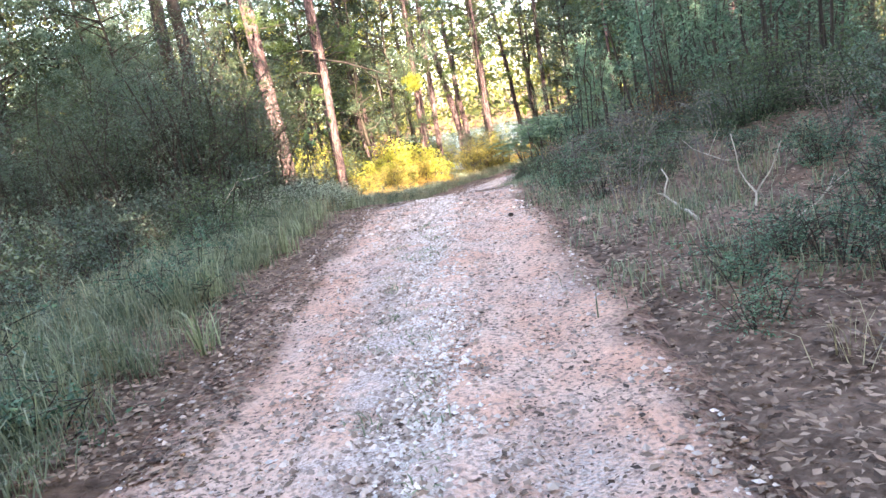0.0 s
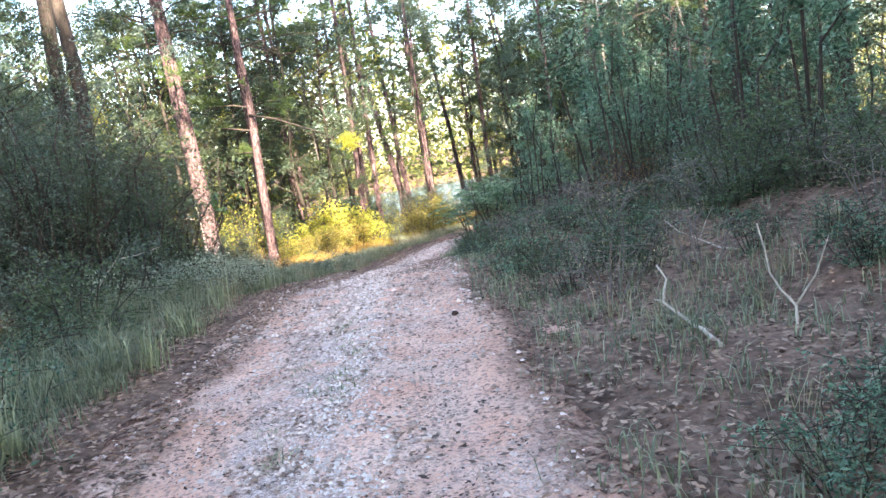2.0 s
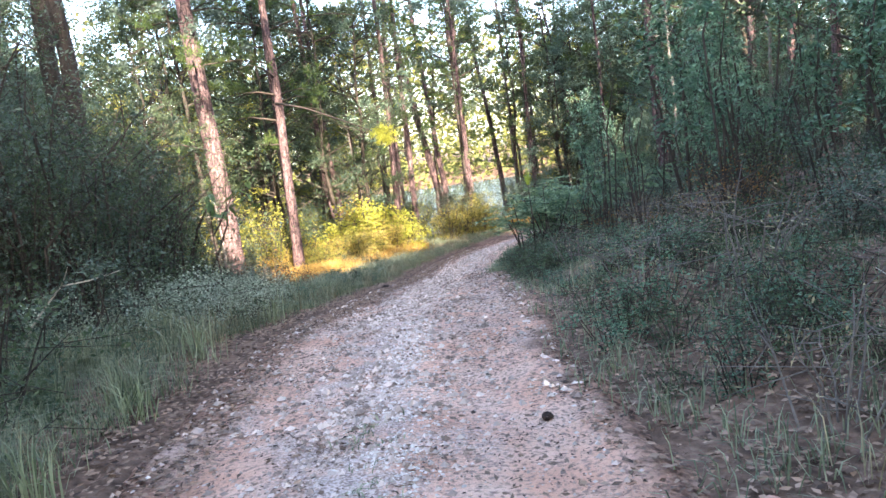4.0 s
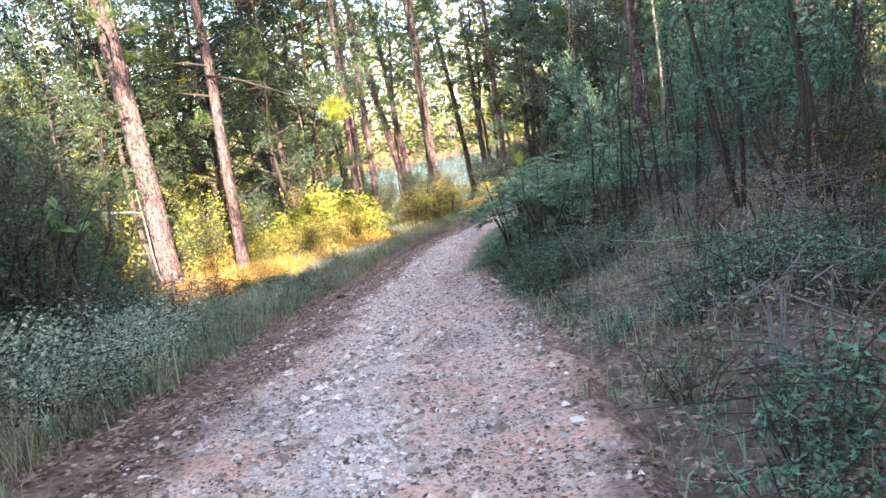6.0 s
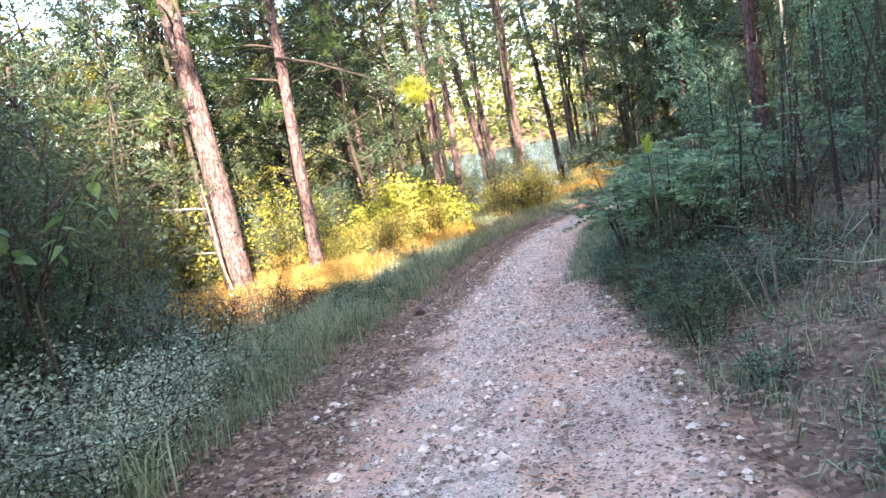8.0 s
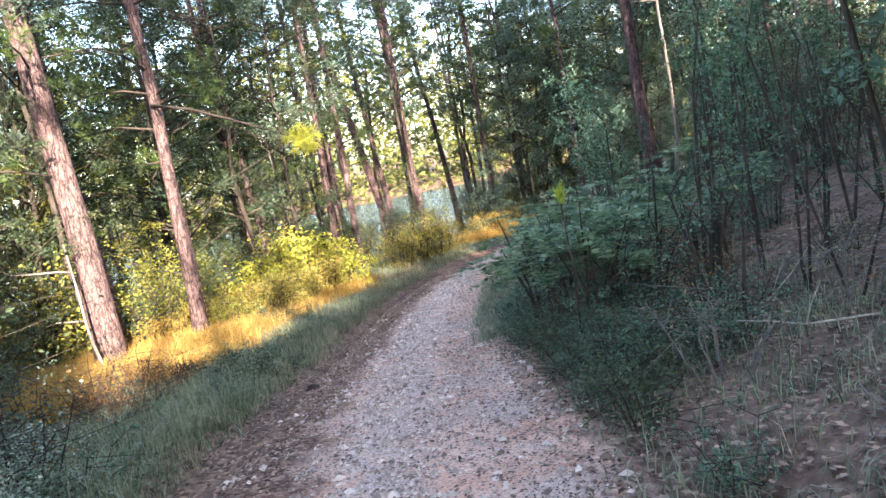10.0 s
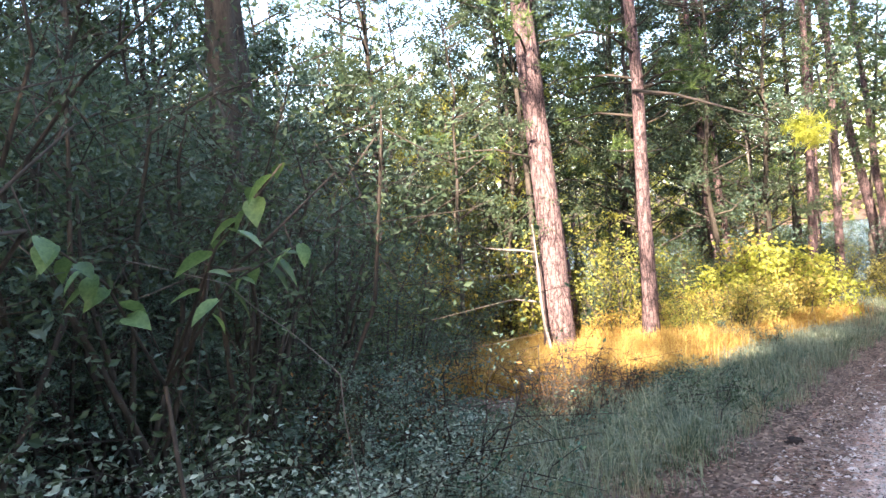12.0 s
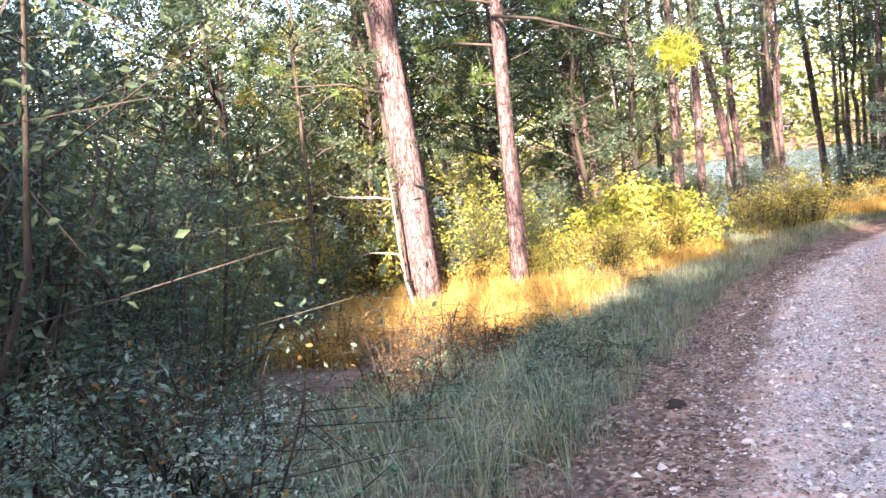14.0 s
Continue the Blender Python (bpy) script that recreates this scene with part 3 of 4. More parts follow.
def woods():
    """The rest of the wood: a few kinds of tree, each built once and copied."""
    r = np.random.default_rng(3)
    kinds = []
    for k in range(3):
        kinds.append(("pine_tree", pine(20 + 2 * k, 0.32, 1.5, 90 * k, 0.40, 40 + k, 240, 2.8, 6), "tall pine with a bare lower trunk in the wood", "pines of the wood"))
    for k, mat in enumerate((LEAF, LEAF_LIGHT, LEAF_LIGHT, LEAF_DEEP, LEAF_OAK)):
        kinds.append(("broadleaf_tree", broadleaf(10.5 + 1.1 * k, 0.20, 2, 70 * k, 0.10, 50 + k, 9900, 3.3, 0.125, mat, 64, tight=0.24), "leafy broadleaf tree with a rounded, uneven crown", "broadleaf trees of the wood"))
    for k, mat in enumerate((LEAF, LEAF_DARK)):
        kinds.append(("broadleaf_tree", broadleaf(14 + k, 0.22, 2, 70 * k, 0.42, 90 + k, 9900, 3.4, 0.135, mat, 64, tight=0.25), "tall leafy tree with a bare lower trunk", "tall broadleaf trees of the wood"))
    for k, mat in enumerate((LEAF, LEAF_DARK)):
        kinds.append(("broadleaf_tree", broadleaf(14 + k, 0.3, 2, 70 * k, 0.12, 95 + k, 5400, 3.0, 0.40, mat, 110, tight=0.42), "large leafy unseen tree added behind the start for shade", "broadleaf trees behind the start"))
    made = {}

    def put(k, x, y, size):
        nm, meshes, label, group = kinds[k]
        if k in made:
            return copy_thing(made[k], pose(x, y, gz(x, y) - 0.05, 0, 0, r.uniform(0, 360)) @ Matrix.Scale(size / made[k].scale[0], 4))
        made[k] = plant(nm, x, y, meshes, TREE_PARTS, label, "tree", group, r.uniform(0, 360), size)
        return made[k]

    # dense dark oaks: close behind the sunlit pines, over the left thicket, on the bank and round the bend
    kinds.append(("oak_tree", broadleaf(13, 0.28, 2, 40, 0.2, 111, 15000, 3.9, 0.115, LEAF_OAK, 90, tight=0.26), "dense dark-leaved oak in the wood", "oaks of the wood"))
    kinds.append(("oak_tree", broadleaf(14, 0.3, 3, 200, 0.3, 112, 15000, 4.2, 0.115, LEAF_OAK, 90, tight=0.26), "dense dark-leaved oak in the wood", "oaks of the wood"))
    for i, (x, y, size) in enumerate((
            (-9.2, 32.4, 0.9), (-11.5, 29.5, 0.85), (-6.2, 36.2, 0.95), (-2.6, 37.6, 0.8), (-11.0, 36.0, 1.0), (-8.0, 40.0, 1.05), (-5.8, 46.0, 1.1), (-3.4, 51.0, 1.0), (-14.5, 33.0, 1.1),
            (-7.2, 17.4, 0.5), (-8.8, 19.4, 0.62), (-12.6, 20.0, 0.8), (-11.0, 21.6, 0.75), (-9.0, 8.0, 0.6), (-10.2, 17.6, 0.7),
            (8.6, 50.5, 1.0), (13.5, 52.5, 1.1), (12.6, 41.5, 1.1), (14.5, 36.5, 1.1), (17.0, 44.0, 1.15), (11.8, 23.0, 0.8), (16.5, 27.0, 1.0), (12.5, 56.5, 1.3), (10.5, 60.0, 1.4), (17.5, 56.0, 1.1), (19.0, 31.0, 1.1))):
        put(12 + i % 2, x, y, size)
    kinds.append(("broadleaf_tree", broadleaf(12, 0.2, 2, 60, 0.03, 121, 16000, 3.6, 0.12, LEAF_SHADE, 100, tight=0.26), "dense blue-green tree leafy down to the ground", "dense trees round the bend"))
    for x, y, size in ((8.6, 48.6, 0.8), (9.8, 51.0, 1.0), (11.6, 49.8, 1.0), (14.4, 50.6, 1.05), (12.4, 54.0, 1.2), (16.6, 54.0, 1.1), (13.0, 58.0, 1.25), (13.2, 42.6, 0.7), (11.6, 39.8, 0.55),
                       (14.6, 40.4, 0.85), (16.2, 46.8, 0.95), (19.5, 47.5, 1.1), (18.0, 38.5, 1.1), (20.0, 42.5, 1.2), (15.4, 33.6, 0.9), (22.0, 36.0, 1.2), (20.5, 52.5, 1.2)):
        put(14, x, y, size)
    for i, (x, y, size) in enumerate(((-2.2, 44.5, 0.95), (2.8, 52.0, 1.1), (6.4, 53.5, 1.1), (-5.2, 40.5, 0.9), (0.8, 58.0, 1.3), (-8.5, 44.5, 1.1), (-12.0, 40.0, 1.1))):
        put(8 + i % 2, x, y, size)
    spots = []

    def free(x, y, gap):
        if any(math.hypot(x - a, y - b) < gap for a, b in spots):
            return False
        spots.append((x, y))
        return True

    def lake_view(x, y):
        return y > 38 and (-0.01 < x / (y - 11.4) < 0.035 or 0.075 < x / (y - 11.4) < 0.14)

    # the lake side, where the sun falls
    for _ in range(1500):
        x, y = r.uniform(-34, 32), r.uniform(29, 72)
        u = float(lateral(x, y)[0])
        if u > (-6.5 if y < 46 else -5.0) or (-3 < x < 8 and y < 44):
            continue
        k = int(r.choice((0, 1, 3, 4, 6, 7, 5, 7, 3, 7, 9, 6)))
        if lake_view(x, y):
            continue
        if y > 42 and -0.055 < x / (y - 11.4) < 0.19:
            k = int(r.choice((0, 1)))
        if k < 3 and x < -9 and y < 36:
            continue
        if free(x, y, 3.5 if y < 48 else 3.3):
            put(k, x, y, r.uniform(0.7, 1.1))
    # the bank on the right
    for _ in range(900):
        x, y = r.uniform(6, 30), r.uniform(18, 60)
        u = float(lateral(x, y)[0])
        if u < (7.5 if y < 30 else 5.0):
            continue
        if free(x, y, 4.3 if y < 45 else 5.2):
            k = int(r.choice((0, 7, 6, 7, 6, 9, 7, 6)))
            if 15.0 < 0.97 * x + 0.25 * y < 21.0 and y < 44:
                k = int(r.choice((0, 1)))
            aside = 4.5 if y < 42 and abs(x - 10.9 * (y - 8) / 30) < 3.0 else 0.0
            put(k, x + aside, y, r.uniform(1.0, 1.25) if y < 36 and k > 2 else r.uniform(0.8, 1.1))
    rs = np.random.default_rng(41)
    # added unseen trees behind the walker shade the track: lower left, taller right
    for p in np.arange(-24, 36, 2.3):
        for s0 in (-13.0, -19.0):
            q, s = p + rs.uniform(-0.8, 0.8), s0 + rs.uniform(-1.5, 1.5)
            x, y = 0.97 * q - 0.25 * s, 0.25 * q + 0.97 * s
            if abs(float(lateral(x, y)[0])) < 2.4:
                x += 1.8 if x > -0.3 else -1.8
            h = float(np.interp(q, (-24, -2.0, -1.0, 2, 5, 8.5, 16, 20, 36), (17.2, 17.2, 12.2, 12.2, 13.8, 15.4, 17.5, 18.3, 23.0))) - (13.0 + s) * 0.364
            k = int(rs.choice((10, 11)))
            h += float(rs.choice((0, 0, 0.4, 1.0)))
            put(k, x, y, (h - 0.5 - gz(x, y)) / (14 + k - 10) * rs.uniform(0.95, 1.04))
    for p in np.arange(-9, 12, 2.3):
        q, s = p + rs.uniform(-0.5, 0.5), -7 + rs.uniform(-1, 1)
        x, y = 0.97 * q - 0.25 * s, 0.25 * q + 0.97 * s
        if abs(float(lateral(x, y)[0])) < 1.9:
            x += 2.0 if x > -0.3 else -2.0
        put(11, x, y, rs.uniform(0.54, 0.62))
    # unseen taller trees with high crowns, added so sun passes as a band below
    tall = ("tall_tree", broadleaf(28, 0.4, 1, 0, 0.645, 99, 3600, 3.6, 0.46, LEAF, 95, tight=0.28), "tall unseen tree with a high crown, added behind the start for shade", "tall trees behind the start")
    kinds.append(tall)
    last = len(kinds) - 1
    for p in np.arange(-16, 34, 2.7):
        if rs.uniform() < 0.25 and not -3 < p < 6:
            continue
        q, s = p + rs.uniform(-1, 1), -8 + rs.uniform(-2.0, 1.5)
        x, y = 0.97 * q - 0.25 * s, 0.25 * q + 0.97 * s
        if abs(float(lateral(x, y)[0])) < 2.4:
            x += 2.6 if x > -0.3 else -2.6
        put(last, x, y, rs.uniform(0.97, 1.03) if -2.5 < q < 5 else rs.uniform(1.15, 1.35))
    # small unseen trees added to block stray sun patches on the track
    put(11, 4.0, -5.4, 0.5)
    put(11, 2.8, -6.4, 0.5)
    put(11, 5.6, -3.6, 0.45)
    # unseen pines added there break the sunlight into patches
    for q, s in ((3.4, -13), (9.0, -12)):
        x, y = 0.97 * q - 0.25 * s, 0.25 * q + 0.97 * s
        if abs(float(lateral(x, y)[0])) < 2.4:
            x += 2.4 if x > -0.3 else -2.4
        put(0, x, y, rs.uniform(1.0, 1.2))
    # the thick wood on the left of the walk
    for _ in range(300):
        x, y = r.uniform(-24, -6.5), r.uniform(3, 27)
        if x > -4.0 - 0.55 * (y - 12.75) or abs((x + 0.6) / (y - 12.7) + 0.74) < 0.07:
            continue
        if y > 9.5 and x > -0.68 * (y - 1.7) - 3:
            continue
        if free(x, y, 3.2):
            put(int(r.choice((3, 6, 7, 7))), x, y, r.uniform(0.5, 0.75) if x > -10 else r.uniform(0.7, 1.0))
    put(1, -10.7, 18.6, 0.9)
    for x, y, size in (((-5.5, 16.9, 0.36), (-6.4, 16.4, 0.42), (-6.3, 18.0, 0.4), (-7.4, 17.0, 0.5), (-5.6, 15.6, 0.34), (-7.2, 15.4, 0.5), (-8.3, 18.2, 0.5), (-4.6, 15.9, 0.24), (-4.4, 14.6, 0.26))):
        put(14, x, y, size * 0.75)
    kinds.append(("rusty_tree", broadleaf(6, 0.1, 3, 20, 0.55, 131, 2600, 1.4, 0.09, LEAF_RUST, 26, tight=0.3), "small tree with rust-brown leaves above the thicket", "rusty trees of the thicket"))
    for x, y, size in ((-5.9, 17.9, 0.85), (-6.6, 19.0, 0.95)):
        put(15, x, y, size)
    # high crowns that lean over the bank, out of view, added to darken it
    for i, (x, y, size) in enumerate(((6.9, 8.6, 0.9), (5.6, 4.0, 0.8), (9.6, 10.6, 1.0), (5.4, 6.6, 0.58), (7.6, 5.6, 0.6), (4.8, 1.8, 0.5))):
        put(8 + i % 2, x, y, size)
    put(7, -8.3, 27.1, 0.6)
    for x, y, size in ((-8.3, 20.8, 0.45), (-9.5, 22.2, 0.7), (-8.6, 20.4, 0.55), (-9.2, 18.4, 0.6), (-10.6, 19.8, 0.75), (-9.8, 16.6, 0.6)):
        put(14, x, y, size)
    for x, y, k, size in ((-10.6, 32.0, 4, 0.7), (-13.2, 31.0, 5, 0.75), (-9.0, 35.0, 5, 0.8)):
        put(k, x, y, size)


woods()


def far_woods():
    """Woods too far off to tell tree from tree: the other shore of the lake, and the wood deep behind the bank."""
    r = np.random.default_rng(5)
    for nm, lo, hi, n, x0, x1, y0, y1, size, mat, label in (
            ("far_shore_woods", -108, -70, 72000, -125, 150, 10, 215, 1.08, FAR_LEAF, "sunlit wooded shore across the lake"),
            ("deep_woods", 34, 48, 26000, 30, 130, 10, 110, 0.7, LEAF, "dark green wood deep behind the bank")):
        x, y = r.uniform(x0, x1, n * 6), r.uniform(y0, y1, n * 6)
        u = lateral(x, y)
        k = (u > lo) & (u < hi)
        x, y = x[k][:n], y[k][:n]
        top = (24 if lo < 0 else 30) + 4 * np.sin(x * 0.21 + 0.2 * y) + 3 * np.sin(x * 0.57 + 1) + 2.5 * np.sin(y * 0.9 + x * 0.3)
        z = ground_z(x, y) + top * r.uniform(0, 1, len(x)) ** 1.2
        me = tris(nm, leaves(np.stack([x, y, z], 1), size, size * 0.65, r), mat)
        tagged(new(nm, me), label, "woods", kind="stuff")


far_woods()


# ---------------------------------------------------------------- bushes
def bushes():
    r = np.random.default_rng(9)
    kinds = {
        "tall": [("shrub", shrub(3.4, 2.6, 60 + k, 5000, 0.050, m, 13, 0.03, 0.5, None, 64), "tall dense shrub with small dark leaves", "shrubs of the thicket") for k, m in enumerate((LEAF_DARK, LEAF, LEAF_DARK))],
        "mid": [("shrub", shrub(1.5, 1.9, 65 + k, 2300, 0.062, m, 13, 0.03, 0.5, None, 48), "leafy waist-high shrub in the shade", "shrubs beside the track") for k, m in enumerate((LEAF_DARK, LEAF, LEAF_DARK))],
        "low": [("low_shrub", shrub(0.55, 1.0, 70 + k, 820, 0.046, m, 10, 0.0, 0.45, None, 40), "low green plant on the leaf litter", "low plants beside the track") for k, m in enumerate((LEAF_TEAL, LEAF))],
        "pale": [("low_shrub", shrub(0.8, 1.0, 88, 1500, 0.036, LEAF_PALE, 10, 0.0, 0.6, None, 48), "low bush with pale grey-green leaves", "pale bushes by the thicket")],
        "young": [("young_tree", shrub(2.7, 1.1, 93, 1900, 0.042, LEAF_DARK, 2, 0.5, 0.5, None, 160), "slender young tree with dark leaves on the verge", "young trees on the verge")],
        "weed": [("leafy_weed", shrub(0.75, 1.1, 72 + k, 1100, 0.05, LEAF_TEAL, 14, 0.0, 0.35, None, 48), "knee-high blue-green weed at the edge of the track", "weeds beside the track") for k in range(2)],
        "gold": [("sunlit_shrub", shrub(1.7, 2.0, 75 + k, 1900, 0.075, m, 13, 0.05, 0.6, None, 48), "shrub at the edge of golden grass, sunlight put into its golden leaf colour", "sunlit shrubs by the lake") for k, m in enumerate((LEAF_SUN_GOLD, LEAF_AMBER, LEAF_LIGHT, LEAF_SUN_GOLD))],
        "bright": [("sunlit_shrub", shrub(1.9, 1.7, 175 + k, 1700, 0.105, m, 13, 0.1, 0.62, None, 48), "tall shrub with yellow-green leaves brightened in colour to look sunlit", "sunlit shrubs by the lake") for k, m in enumerate((LEAF_SUNLIT, LEAF_SUN_GOLD))],
        "olive": [("olive_shrub", shrub(1.8, 1.9, 178, 2100, 0.075, LEAF_OLIVE, 14, 0.03, 0.6, None, 56), "olive-yellow shrub half in the shade by the bend", "olive shrubs by the bend")],
        "fringe": [("lakeside_shrub", shrub(2.2, 2.2, 180 + k, 2600, 0.085, m, 13, 0.03, 0.55, None, 56), "leafy shrub on the slope down to the lake", "shrubs on the lake slope") for k, m in enumerate((LEAF, LEAF_LIGHT, LEAF_DARK))],
        "stalk": [("dry_bush", shrub(0.9, 1.2, 185 + k, 90, 0.04, STRAW, 9, 0.4, 0.4, PALE_BARK, 40), "bare pale dry stalks among the leaf litter", "dry stalks on the bank") for k in range(2)],
        "pole": [("bare_sapling", shrub(3.0, 0.35, 190 + k, 150, 0.06, LEAF_TEAL, 2, 0.5, 0.5, None, 64), "bare dark sapling stems rising from the weeds", "bare saplings of the thicket") for k in range(3)],
        "stem": [("sapling", shrub(4.4, 1.2, 80 + k, 900, 0.09, LEAF_TEAL, 2, 0.35, 0.45, None, 96), "thin dark-stemmed sapling with few leaves", "saplings of the thicket") for k in range(3)],
        "twig": [("dry_bush", shrub(1.3, 1.3, 85 + k, 160, 0.05, LEAF_RUST, 12, 0.3, 0.5, None, 48), "nearly bare brown bush of dry twigs", "dry bushes") for k in range(2)],
    }
    made = {}

    def put(kind, x, y, size=1.0):
        i = int(r.integers(len(kinds[kind])))
        nm, meshes, label, group = kinds[kind][i]
        a = r.uniform(0, 360)
        if (kind, i) in made:
            o = made[kind, i]
            return copy_thing(o, pose(x, y, gz(x, y) - 0.03, 0, 0, a) @ Matrix.Scale(size / o.scale[0], 4))
        made[kind, i] = plant(nm, x, y, meshes, BUSH_PARTS, label, "bush", group, a, size, 0.03)

    def scatter(kind, n, x0, x1, y0, y1, u0, u1, lo, hi, gap, side=False):
        spots, tries = [], 0
        while len(spots) < n and tries < n * 30:
            tries += 1
            y = r.uniform(y0, y1)
            x = r.uniform(x0, x1)
            u = float(lateral(x, y)[0])
            if side and kind in ("tall", "mid") and y > 12 and x > -0.9 - 0.55 * (y - 12.75) - 0.6 * hi:
                continue
            if kind in ("fringe", "mid") and u < -4 and y > 38 and (-0.015 < x / (y - 11.4) < 0.04 or 0.07 < x / (y - 11.4) < 0.145):
                continue
            if kind == "stem" and abs(x - 10.9 * (y - 10) / 28) < 1.0:
                continue
            if 1.2 < x < 3.1 and 5.0 < y < 7.9 or 1.75 < x < 4.6 and 12.6 < y < 16.0 and kind in ("low", "weed", "mid"):
                continue
            if kind in ("tall", "mid", "weed") and math.hypot(x + 3.1, y - 14.2) < 1.15:
                continue
            if not u0 < u < u1 or any(math.hypot(x - a, y - b) < gap for a, b in spots):
                continue
            spots.append((x, y))
            put(kind, x, y, r.uniform(lo, hi))

    # left thicket, up to the sunlit strip
    scatter("tall", 36, -10, -3, 12, 22, -10, -3.9, 0.6, 1.2, 0.9, True)
    for x, y, size in ((-4.6, 15.0, 1.15), (-5.6, 16.0, 1.3), (-4.9, 16.6, 1.1), (-6.4, 17.2, 1.35), (-6.3, 15.2, 1.3), (-5.9, 18.2, 1.15), (-4.2, 13.6, 1.1), (-5.2, 14.0, 1.2), (-7.2, 18.6, 1.3)):
        put("tall", x, y, size)
    scatter("tall", 9, -12, -5, 3, 12, -13, -6.0, 0.4, 0.7, 1.1, True)
    scatter("mid", 44, -8, -2, 1, 21, -7, -2.9, 0.5, 0.95, 0.7, True)
    scatter("low", 70, -7, -1, 1, 25, -5.0, -2.0, 0.5, 1.1, 0.4)
    scatter("tall", 10, -6.5, -3.2, 12, 15.0, -6.5, -3.5, 0.6, 0.95, 0.8)
    scatter("pale", 16, -4.2, -2.0, 11.8, 15.2, -3.8, -2.0, 0.6, 1.0, 0.3)
    for x, y, size in ((-2.9, 13.7, 1.2), (-3.3, 14.3, 1.3), (-2.8, 14.9, 1.0), (-3.6, 14.9, 1.3), (-3.1, 13.2, 1.1), (-2.5, 14.3, 0.8), (-3.7, 13.8, 1.4), (-2.3, 13.5, 0.85), (-2.4, 14.9, 0.9), (-2.7, 15.6, 0.95), (-3.0, 16.4, 1.05), (-3.2, 17.2, 1.0), (-3.6, 18.0, 0.9), (-2.6, 16.6, 0.7)):
        put("pale", x, y, size)
    # right thicket
    scatter("tall", 17, 4, 18, 8, 30, 6.8, 12, 0.6, 0.95, 1.3)
    scatter("tall", 6, 6, 18, 30, 40, 7.0, 13, 0.7, 1.0, 1.6)
    scatter("mid", 34, 1, 14, 3, 42, 4.4, 9, 0.5, 1.1, 0.9)
    scatter("low", 90, 0, 10, 11, 38, 1.7, 5.5, 0.4, 1.1, 0.35)
    scatter("low", 22, 0, 6, 2, 11, 1.7, 5.5, 0.4, 0.8, 0.5)
    scatter("low", 22, 0, 6, 8.5, 14.5, 1.6, 5.0, 0.4, 0.95, 0.3)
    scatter("weed", 44, 0, 9, 16, 36, 1.65, 2.7, 0.35, 0.75, 0.35)
    scatter("weed", 5, 0, 9, 12, 17, 1.9, 4.5, 0.35, 0.7, 0.5)
    put("weed", 2.3, 18.3, 1.2)
    put("weed", 3.0, 18.9, 1.4)
    scatter("twig", 20, 1, 9, 12, 26, 2.7, 5.5, 0.35, 0.7, 0.5)
    scatter("mid", 14, 3.2, 8, 5, 12, 3.9, 7.5, 0.5, 0.9, 0.7)
    scatter("weed", 18, 0, 4, 3, 13, 1.8, 4.0, 0.4, 0.8, 0.6)
    scatter("mid", 9, 1, 10, 18, 34, 3.4, 5.0, 0.5, 0.8, 0.9)
    scatter("mid", 16, 3, 14, 27, 42, 2.6, 4.6, 0.7, 1.1, 0.8)
    scatter("stalk", 26, 1.2, 7, 9, 22, 1.9, 5.5, 0.5, 1.1, 0.5)
    for x, y, size in ((2.8, 17.0, 0.8), (3.0, 17.3, 1.0), (3.3, 18.0, 0.9), (3.5, 18.4, 1.1), (3.0, 18.7, 0.9), (3.9, 18.0, 1.0), (4.3, 15.6, 0.9), (4.6, 15.1, 1.1), (5.2, 16.2, 1.0), (5.8, 17.0, 1.1),
                       (6.3, 16.6, 1.0), (2.5, 17.7, 0.7), (3.6, 16.8, 0.8), (4.9, 18.0, 1.1), (2.7, 16.3, 0.55), (3.4, 15.9, 0.7), (5.4, 14.6, 1.0), (6.6, 18.6, 1.1), (4.2, 19.4, 1.1), (4.0, 17.2, 0.9)):
        put("pole", x, y, size)
    scatter("low", 60, 1, 5, 15.5, 24, 1.5, 2.7, 0.5, 1.0, 0.25)
    scatter("stalk", 10, 1.2, 6, 2, 9, 1.8, 4.5, 0.5, 0.9, 0.5)
    scatter("stem", 44, 2, 16, 11, 36, 3.8, 9, 0.8, 1.35, 0.45)
    scatter("twig", 9, 1, 8, 14, 30, 3.0, 6, 0.4, 0.8, 0.8)
    for x, y, size in ((2.3, 4.5, 0.7), (2.9, 4.9, 0.8), (2.7, 4.1, 0.8), (1.75, 4.6, 0.45), (3.4, 4.6, 0.9), (2.6, 9.4, 0.8), (2.4, 12.0, 0.6), (1.75, 12.2, 0.4)):
        put("weed", x, y, size)
    for x, y, size in ((1.8, 16.4, 0.5), (1.75, 17.4, 0.6), (2.0, 18.4, 0.7), (2.1, 19.6, 0.8), (2.4, 20.8, 0.9), (2.6, 22.0, 0.9), (2.9, 23.4, 0.9), (3.2, 25.0, 1.0), (3.6, 26.8, 1.0), (4.1, 28.8, 1.1), (4.8, 30.8, 1.1), (5.6, 33.0, 1.2), (6.6, 35.0, 1.2), (7.8, 37.0, 1.3)):
        put("weed", x, y, size)
    for x, y, size in ((-4.0, 20.9, 0.9), (-3.2, 20.4, 0.7), (-3.0, 21.7, 0.6), (-6.2, 23.7, 1.0)):
        put("twig", x, y, size)
    put("young", -2.9, 15.8, 0.52)
    for x, y, size in ((-4.9, 19.0, 0.45), (-5.8, 20.6, 0.5), (-4.2, 17.7, 0.38), (-6.8, 22.2, 0.5), (-5.2, 17.8, 0.5)):
        put("tall", x, y, size)
    for x, y, size in ((-3.5, 16.9, 0.8), (-3.0, 15.8, 0.7), (-4.2, 18.5, 0.7)):
        put("mid", x, y, size)
